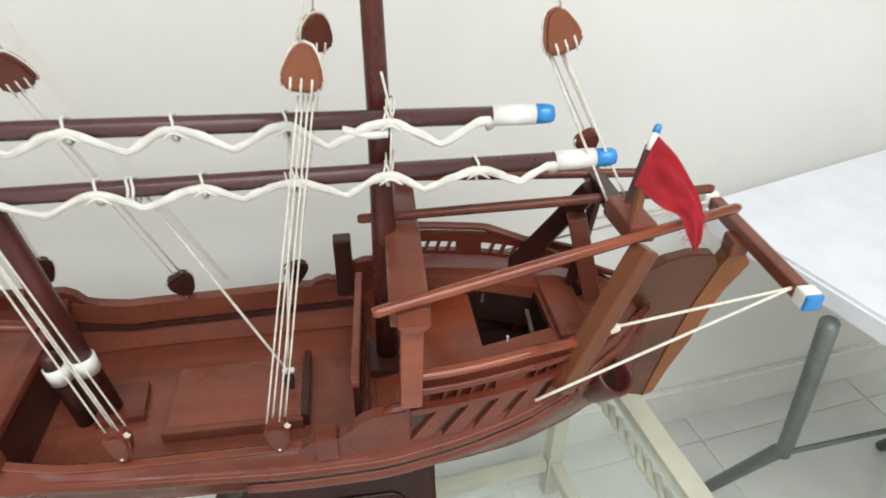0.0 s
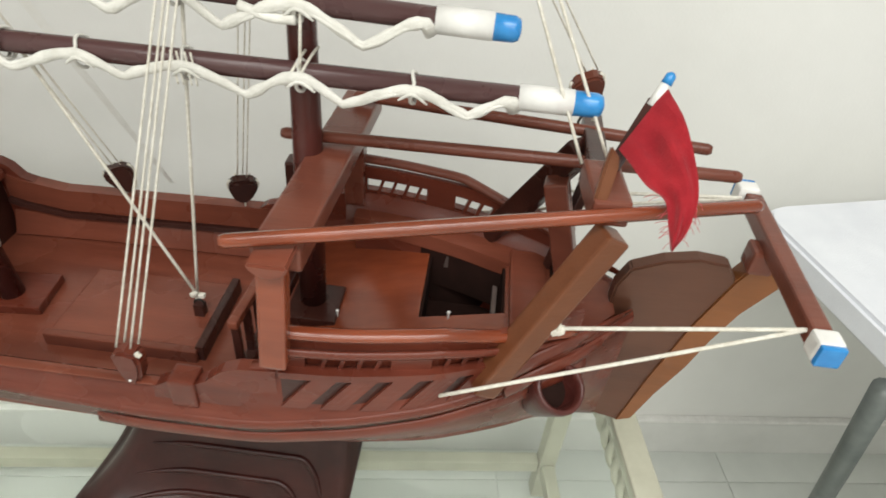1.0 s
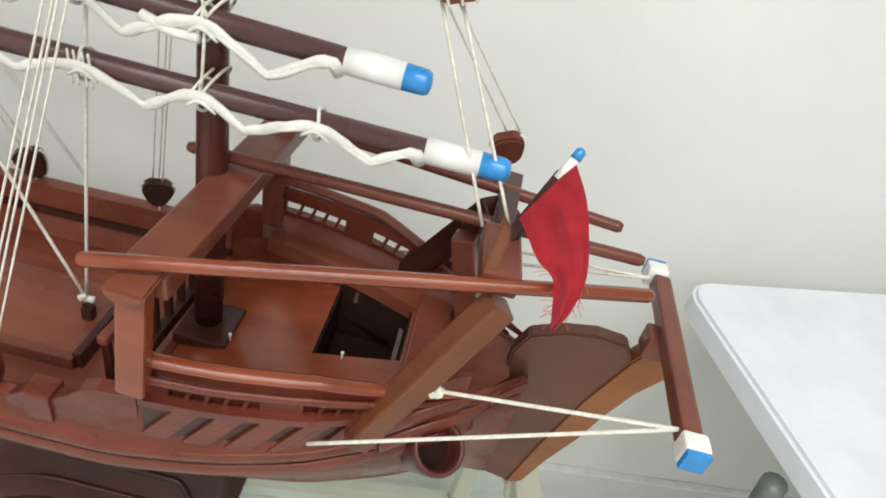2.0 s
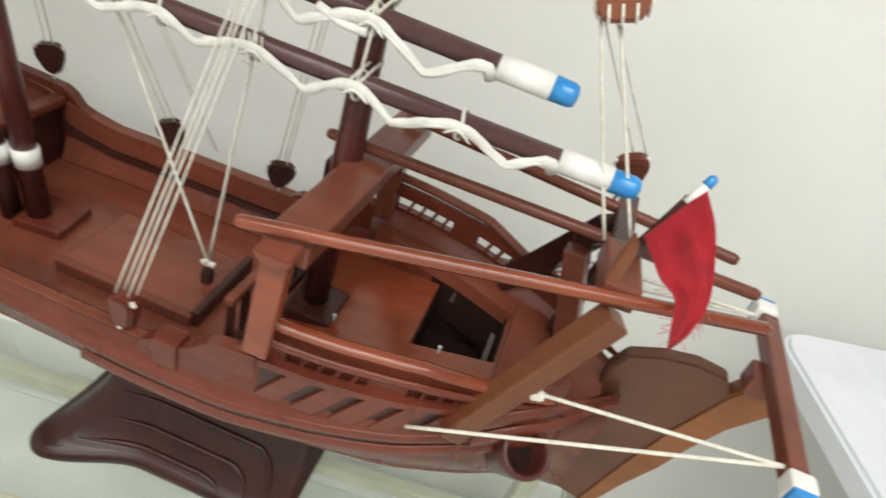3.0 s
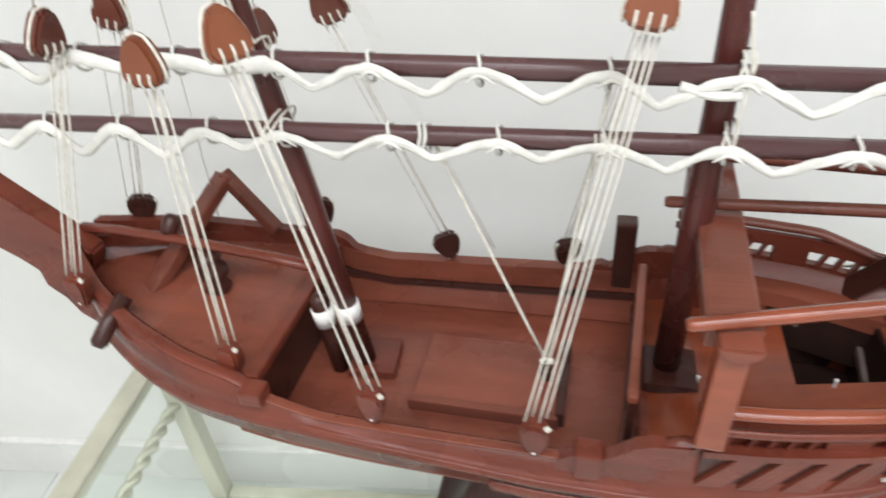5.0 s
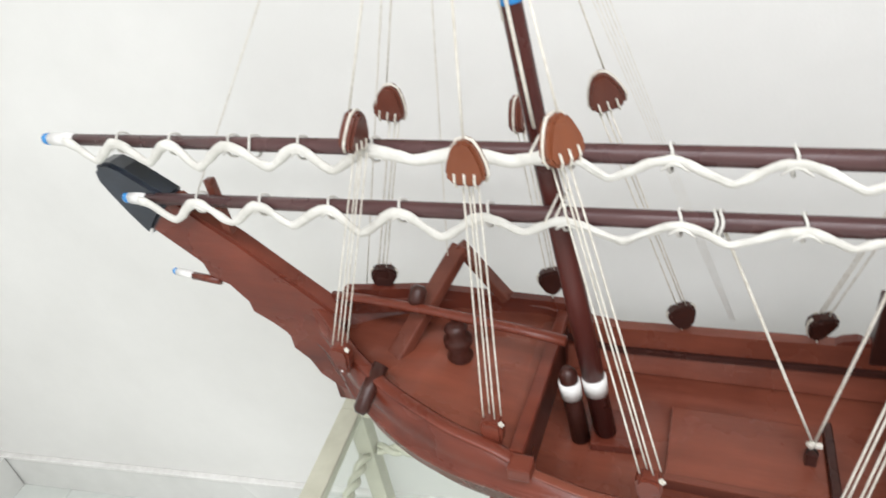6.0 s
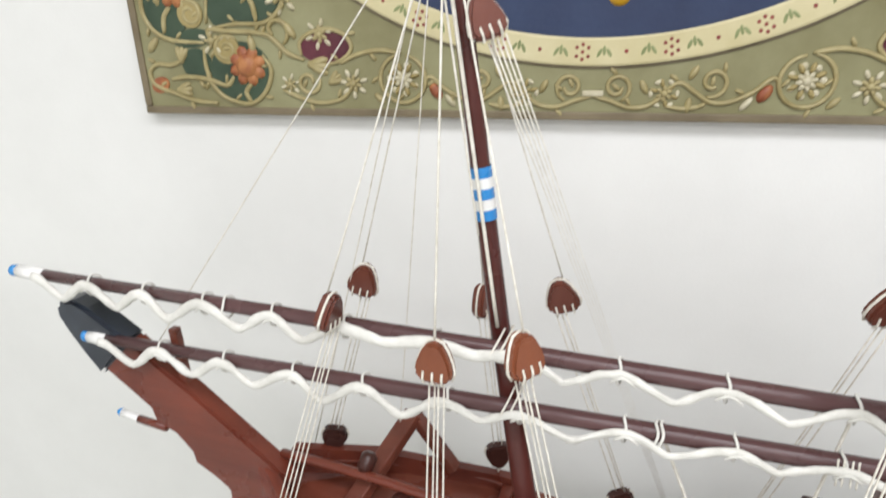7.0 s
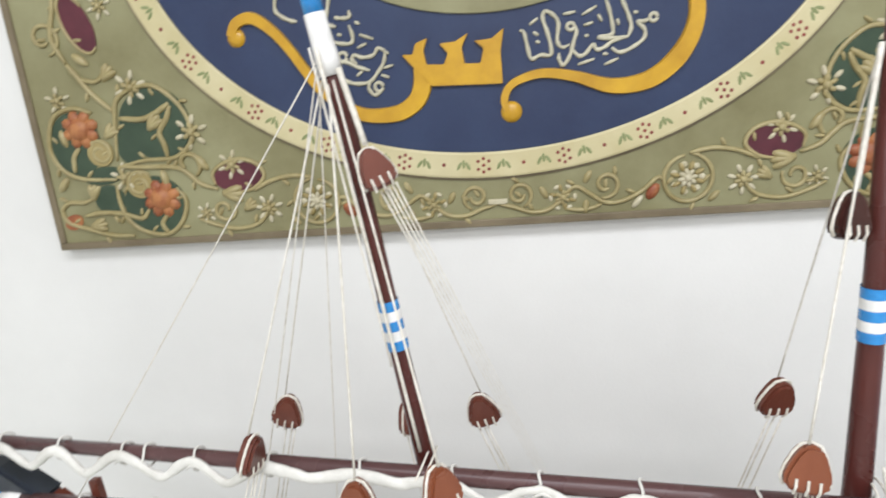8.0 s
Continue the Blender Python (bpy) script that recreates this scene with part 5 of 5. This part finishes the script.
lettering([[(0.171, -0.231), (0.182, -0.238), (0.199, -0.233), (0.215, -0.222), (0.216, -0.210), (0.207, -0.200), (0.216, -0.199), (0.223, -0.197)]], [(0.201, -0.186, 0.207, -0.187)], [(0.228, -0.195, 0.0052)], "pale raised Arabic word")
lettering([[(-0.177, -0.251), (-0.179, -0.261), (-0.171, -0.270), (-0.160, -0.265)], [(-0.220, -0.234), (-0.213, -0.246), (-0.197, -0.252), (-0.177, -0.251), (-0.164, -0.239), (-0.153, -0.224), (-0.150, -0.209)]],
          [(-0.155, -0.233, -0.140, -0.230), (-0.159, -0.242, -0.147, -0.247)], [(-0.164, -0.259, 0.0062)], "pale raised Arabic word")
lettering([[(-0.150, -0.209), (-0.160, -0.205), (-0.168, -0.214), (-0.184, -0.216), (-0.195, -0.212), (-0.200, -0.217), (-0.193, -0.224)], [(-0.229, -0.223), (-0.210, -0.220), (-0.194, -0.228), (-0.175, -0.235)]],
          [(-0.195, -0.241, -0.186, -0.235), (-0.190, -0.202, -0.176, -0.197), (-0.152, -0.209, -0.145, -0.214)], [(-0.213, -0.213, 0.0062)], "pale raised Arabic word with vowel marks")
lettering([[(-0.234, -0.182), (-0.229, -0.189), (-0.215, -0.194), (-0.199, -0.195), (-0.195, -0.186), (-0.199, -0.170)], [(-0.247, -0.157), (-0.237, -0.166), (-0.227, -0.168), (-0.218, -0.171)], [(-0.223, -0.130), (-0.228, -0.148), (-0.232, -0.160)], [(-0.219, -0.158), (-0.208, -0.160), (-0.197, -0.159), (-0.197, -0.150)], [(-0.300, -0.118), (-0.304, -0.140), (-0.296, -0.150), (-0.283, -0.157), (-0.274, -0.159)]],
          [(-0.185, -0.184, -0.165, -0.192), (-0.190, -0.166, -0.183, -0.170), (-0.217, -0.181, -0.211, -0.183)], [], "pale raised Arabic word with vowel marks")


# carved scrolls, flowers and coloured lobes
def curl(cx, cz, r0, r1, a0, turns, n=26):
    return [(cx + (r0 + (r1 - r0) * k / n) * math.cos(radians(a0) + 2 * math.pi * turns * k / n), cz + (r0 + (r1 - r0) * k / n) * math.sin(radians(a0) + 2 * math.pi * turns * k / n)) for k in range(n + 1)]


def vine(pts, mx, mz, r=0.0034, smooth_pts=True, parent=None):
    c = spline([(x * mx, F0 - 0.0012, z * mz) for x, z in pts], 5 if smooth_pts else 1)
    n = len(c)
    rad = [0.86 * r * (0.6 + 0.5 * min(1, 6 * min(k, n - 1 - k) / n + 0.2)) for k in range(n)]
    bm = sweep(c, rad, 7, flat=(1.0, 1.0), up=(0, 1, 0))
    # small carved leaves that spring from the stem on alternate sides
    run, side = 0.0, 1
    for k in range(1, n - 1):
        run += (c[k] - c[k - 1]).length
        if run > 0.048:
            run, side = 0.0, -side
            d = (c[k + 1] - c[k - 1]).normalized()
            nrm = Vector((-d.z, 0, d.x)) * side
            q = c[k] + nrm * (r + 0.0052) + d * 0.002
            out = (nrm + 0.8 * d).normalized()
            blob(bm, q.x, q.z, 0.0078, F0 - 0.0008, 0.5, 0.42, math.atan2(out.z, out.x) - math.pi / 2, 7)
    part("scroll", bm, M_VINE, parent or panel, smooth=True)


def flower(x, z, r, mx, mz, petal_mat, core_mat, n=7, spin=0.3):
    bm = bmesh.new()
    full = petal_mat is M_ORANGE
    for k in range(n):
        a = spin + 2 * math.pi * k / n
        far = 0.62 if full else 0.74
        blob(bm, (x + far * r * math.cos(a)) * mx, (z + far * r * math.sin(a)) * mz, r * (0.46 if full else 0.31), F0 - 0.001, 0.45, 0.75 if full else 0.50, math.atan2(math.sin(a) * mz, math.cos(a) * mx) + math.pi / 2, 8)
    if full:
        blob(bm, x * mx, z * mz, r * 0.62, F0 - 0.004, 0.5, sides=12)
    f = part("flower", bm, petal_mat, panel, smooth=True)
    bm = bmesh.new()
    blob(bm, x * mx, z * mz, r * 0.24, F0 - 0.004, 0.6, sides=9)
    for k in range(0 if full else n):
        a = spin + 0.3 + 2 * math.pi * k / n
        blob(bm, (x + 0.36 * r * math.cos(a)) * mx, (z + 0.36 * r * math.sin(a)) * mz, r * 0.24, F0 - 0.002, 0.5, 0.6, math.atan2(math.sin(a) * mz, math.cos(a) * mx) + math.pi / 2, 8)
    part("flower_centre", bm, core_mat, f, smooth=True)


def bud(x, z, r, mx, mz, mat, turn, sx=0.5, parent=None):
    bm = bmesh.new()
    blob(bm, x * mx, z * mz, r, F0 - 0.001, 0.4, sx, turn * mx * mz, 10)
    part("bud", bm, mat, parent or panel, smooth=True)


def lobe(x, z, rx, rz, mx, mz, mat, turn=0.0, rim=True, back=0.0):
    pts = [(x + rx * math.cos(a) * math.cos(turn) - rz * math.sin(a) * math.sin(turn), z + rx * math.cos(a) * math.sin(turn) + rz * math.sin(a) * math.cos(turn)) for a in (2 * math.pi * k / 28 for k in range(28))]
    part("lobe", plate([(u * mx, v * mz) for u, v in pts], F0 - 0.0018 + back, F0 + 0.001 + back), mat, panel)
    if rim:
        vine(pts[2:24], mx, mz, 0.0030, False)


for mz in (1, -1):
    for mx in (1, -1):
        # corner piece: three dark green lobes in a frame of stems, with snail curls and orange flowers
        lobe(-0.519, -0.287, 0.057, 0.054, mx, mz, M_DGREEN, 0.0, False)
        lobe(-0.565, -0.318, 0.024, 0.030, mx, mz, M_DGREEN, 0.0, False, 0.0003)
        lobe(-0.656, -0.312, 0.042, 0.052, mx, mz, M_DGREEN, -0.3, False)
        lobe(-0.620, -0.362, 0.034, 0.014, mx, mz, M_DGREEN, 0.1, False, 0.0003)
        lobe(-0.543, -0.414, 0.052, 0.047, mx, mz, M_DGREEN, 0.1, False)
        lobe(-0.618, -0.401, 0.026, 0.024, mx, mz, M_DGREEN, 0.2, False, 0.0006)
        lobe(-0.400, -0.376, 0.041, 0.024, mx, mz, M_PLUM, 0.05, False)
        lobe(-0.610, -0.135, 0.022, 0.044, mx, mz, M_PLUM, 0.35)
        for x, z, r, a0, turns in ((-0.617, -0.326, 0.021, 150, -1.35), (-0.563, -0.379, 0.022, 40, 1.35)):
            lobe(x, z, r, r, mx, mz, M_OCHRE, 0.0, False, -0.0012)
            vine(curl(x, z, r, 0.006, a0, turns), mx, mz, 0.0036, False)
        vine([(-0.592, -0.340), (-0.582, -0.278), (-0.573, -0.248), (-0.547, -0.233), (-0.515, -0.230), (-0.489, -0.246), (-0.470, -0.271), (-0.462, -0.303), (-0.471, -0.325), (-0.498, -0.341), (-0.547, -0.342), (-0.592, -0.350)], mx, mz, 0.0040)
        vine([(-0.574, -0.275), (-0.541, -0.279), (-0.517, -0.273), (-0.491, -0.258)], mx, mz, 0.0052)
        vine([(-0.490, -0.262), (-0.499, -0.281), (-0.514, -0.301), (-0.510, -0.319), (-0.508, -0.339)], mx, mz, 0.0050)
        vine([(-0.618, -0.264), (-0.647, -0.255), (-0.678, -0.264), (-0.694, -0.291), (-0.698, -0.322), (-0.684, -0.350), (-0.654, -0.365), (-0.600, -0.369)], mx, mz, 0.0042)
        vine([(-0.650, -0.316), (-0.662, -0.330), (-0.666, -0.354)], mx, mz, 0.0046)
        vine([(-0.602, -0.378), (-0.602, -0.406), (-0.594, -0.434), (-0.571, -0.455), (-0.532, -0.462), (-0.504, -0.442), (-0.492, -0.411), (-0.504, -0.387)], mx, mz, 0.0042)
        vine([(-0.666, -0.425), (-0.636, -0.421), (-0.600, -0.425), (-0.570, -0.434), (-0.556, -0.420)], mx, mz, 0.0044)
        vine([(-0.531, -0.460), (-0.538, -0.444), (-0.524, -0.428)], mx, mz, 0.0044)
        vine([(-0.644, -0.396), (-0.663, -0.403), (-0.688, -0.402), (-0.703, -0.414), (-0.697, -0.434), (-0.665, -0.447), (-0.627, -0.459), (-0.590, -0.462)], mx, mz, 0.0040)
        vine([(-0.586, -0.372), (-0.590, -0.350), (-0.560, -0.352), (-0.500, -0.356), (-0.479, -0.369), (-0.462, -0.385), (-0.436, -0.395)], mx, mz, 0.0042)
        vine([(-0.439, -0.388), (-0.441, -0.370), (-0.425, -0.357), (-0.398, -0.350), (-0.370, -0.358), (-0.359, -0.378), (-0.377, -0.396), (-0.403, -0.402)], mx, mz, 0.0036)
        vine([(-0.475, -0.440), (-0.448, -0.452), (-0.415, -0.460), (-0.381, -0.454), (-0.362, -0.438)], mx, mz, 0.0036)
        vine(curl(-0.478, -0.352, 0.022, 0.008, -60, 0.8), mx, mz, 0.0040, False)
        vine(curl(-0.432, -0.428, 0.020, 0.007, 20, -1.1), mx, mz, 0.0034, False)
        vine([(-0.640, -0.190), (-0.625, -0.213), (-0.608, -0.238), (-0.580, -0.266)], mx, mz, 0.0042)
        vine([(-0.625, -0.213), (-0.598, -0.218), (-0.580, -0.202)], mx, mz, 0.0036)
        vine([(-0.640, -0.190), (-0.655, -0.150), (-0.640, -0.100), (-0.648, -0.050), (-0.640, 0.0)], mx, mz, 0.0040)
        vine(curl(-0.668, -0.150, 0.026, 0.008, -80, 1.1), mx, mz, 0.0034, False)
        vine(curl(-0.665, -0.050, 0.028, 0.008, -80, -1.1), mx, mz, 0.0034, False)
        flower(-0.642, -0.288, 0.029, mx, mz, M_ORANGE, M_ORANGE, 8)
        flower(-0.531, -0.404, 0.030, mx, mz, M_ORANGE, M_ORANGE, 8)
        lobe(-0.688, -0.434, 0.016, 0.012, mx, mz, M_ORANGE, 0.4, False, -0.0008)
        for x, z, r, n in ((-0.547, -0.231, 0.026, 6), (-0.464, -0.304, 0.027, 6), (-0.586, -0.366, 0.023, 5), (-0.408, -0.358, 0.023, 6), (-0.359, -0.430, 0.023, 7), (-0.668, -0.242, 0.021, 5), (-0.570, -0.112, 0.020, 6), (-0.462, -0.432, 0.017, 6)):
            flower(x, z, r, mx, mz, M_PETAL, M_VINE, n)
        # gilded tulips and leaves
        for x, z, t, r in ((-0.527, -0.292, 0.8, 0.017), (-0.644, -0.395, 1.4, 0.014), (-0.424, -0.402, -0.1, 0.019), (-0.600, -0.300, 0.7, 0.014), (-0.655, -0.442, 0.1, 0.015), (-0.585, -0.214, 0.8, 0.015), (-0.395, -0.428, 0.6, 0.013)):
            for k in (-1, 0, 1):
                a = t + 0.42 * k
                bud(x + 0.55 * r * math.cos(a), z + 0.55 * r * math.sin(a), r, mx, mz, M_VINE, a - math.pi / 2, 0.40)
        for x, z, t in ((-0.455, -0.352, 0.6), (-0.690, -0.372, -0.7), (-0.672, -0.300, 0.2), (-0.617, -0.185, 0.9), (-0.520, -0.372, 0.2)):
            bud(x, z, 0.015, mx, mz, M_VINE, t, 0.42)
        # border scrolls that run to the middle
        vine(curl(-0.280, -0.423, 0.036, 0.034, 100, 0.95), mx, mz, 0.0036, False)
        flower(-0.280, -0.423, 0.025, mx, mz, M_OCHRE, M_PETAL, 8)
        for k in range(7):
            a = 0.4 + 2 * math.pi * k / 7
            bud(-0.280 + 0.021 * math.cos(a), -0.423 + 0.021 * math.sin(a), 0.005, mx, mz, M_PETAL, 0, 1.0)
        vine([(-0.378, -0.400), (-0.350, -0.387), (-0.315, -0.381), (-0.282, -0.386)], mx, mz, 0.0038)
        vine([(-0.247, -0.424), (-0.236, -0.420), (-0.215, -0.438), (-0.185, -0.452), (-0.160, -0.452), (-0.138, -0.438), (-0.118, -0.426), (-0.100, -0.436)], mx, mz, 0.0036)
        vine(curl(-0.162, -0.425, 0.021, 0.007, -70, -1.15), mx, mz, 0.0034, False)
        vine(curl(-0.033, -0.433, 0.020, 0.007, -110, -1.2), mx, mz, 0.0034, False)
        vine([(-0.096, -0.446), (-0.075, -0.459), (-0.050, -0.461), (-0.025, -0.452), (0.0, -0.445)], mx, mz, 0.0036)
        vine([(-0.150, -0.458), (-0.125, -0.462), (-0.100, -0.458)], mx, mz, 0.0034)
        bud(-0.230, -0.440, 0.014, mx, mz, M_ORANGE, 0.6, 0.6)
        bud(-0.208, -0.454, 0.012, mx, mz, M_PETAL, 0.7, 0.4)
        flower(-0.098, -0.441, 0.020, mx, mz, M_OCHRE, M_VINE, 6)
        for k in range(6):
            a = 2 * math.pi * k / 6
            bud(-0.098 + 0.018 * math.cos(a), -0.441 + 0.018 * math.sin(a), 0.0055, mx, mz, M_PETAL, a, 0.6)
        for x, z, t in ((-0.135, -0.412, 0.5), (-0.070, -0.432, -0.5), (-0.132, -0.457, 0.1), (-0.318, -0.452, 0.8)):
            bud(x, z, 0.011, mx, mz, M_VINE, t, 0.45)
    part("border_clasp", add_box(bmesh.new(), (0, F0 - 0.003, -0.441 * mz), (0.030, 0.006, 0.008), None, 0.002), M_PETAL, panel)
for mx in (1, -1):
    vine(curl(0.06, -0.135, 0.020, 0.006, -60, -1.1), mx, 1, 0.003, False, inner)
    vine([(0.0, -0.150), (0.03, -0.155), (0.09, -0.140), (0.13, -0.115)], mx, 1, 0.003, True, inner)

# ---------------------------------------------------------------- floor tiles
TILE = 0.60
tile_meshes = {}


def spans(start, low, high):
    """Stretches of one tile each from low to high, the end ones cut at the walls."""
    out, a = [], start
    while a < high - 0.02:
        out.append((max(a, low), min(a + TILE, high)))
        a += TILE
    return [p for p in out if p[1] - p[0] > 0.02]


for x0, x1 in spans(LEFT_X + 0.20 - TILE, LEFT_X, RIGHT_X):
    for y0, y1 in spans(WALL_Y - 0.10 - 7 * TILE, BACK_Y, WALL_Y):
        size = (round(x1 - x0, 4), round(y1 - y0, 4))
        if size not in tile_meshes:
            tile_meshes[size] = bpy.data.meshes.new("tile")
            bm = add_box(bmesh.new(), (0, 0, -0.004), (size[0] - 0.004, size[1] - 0.004, 0.008), None, 0.001)
            bm.to_mesh(tile_meshes[size])
            bm.free()
            tile_meshes[size].materials.append(M_TILE)
        t = new("tile", tile_meshes[size])
        t.location = ((x0 + x1) / 2, (y0 + y1) / 2, 0)
        t.parent = floor
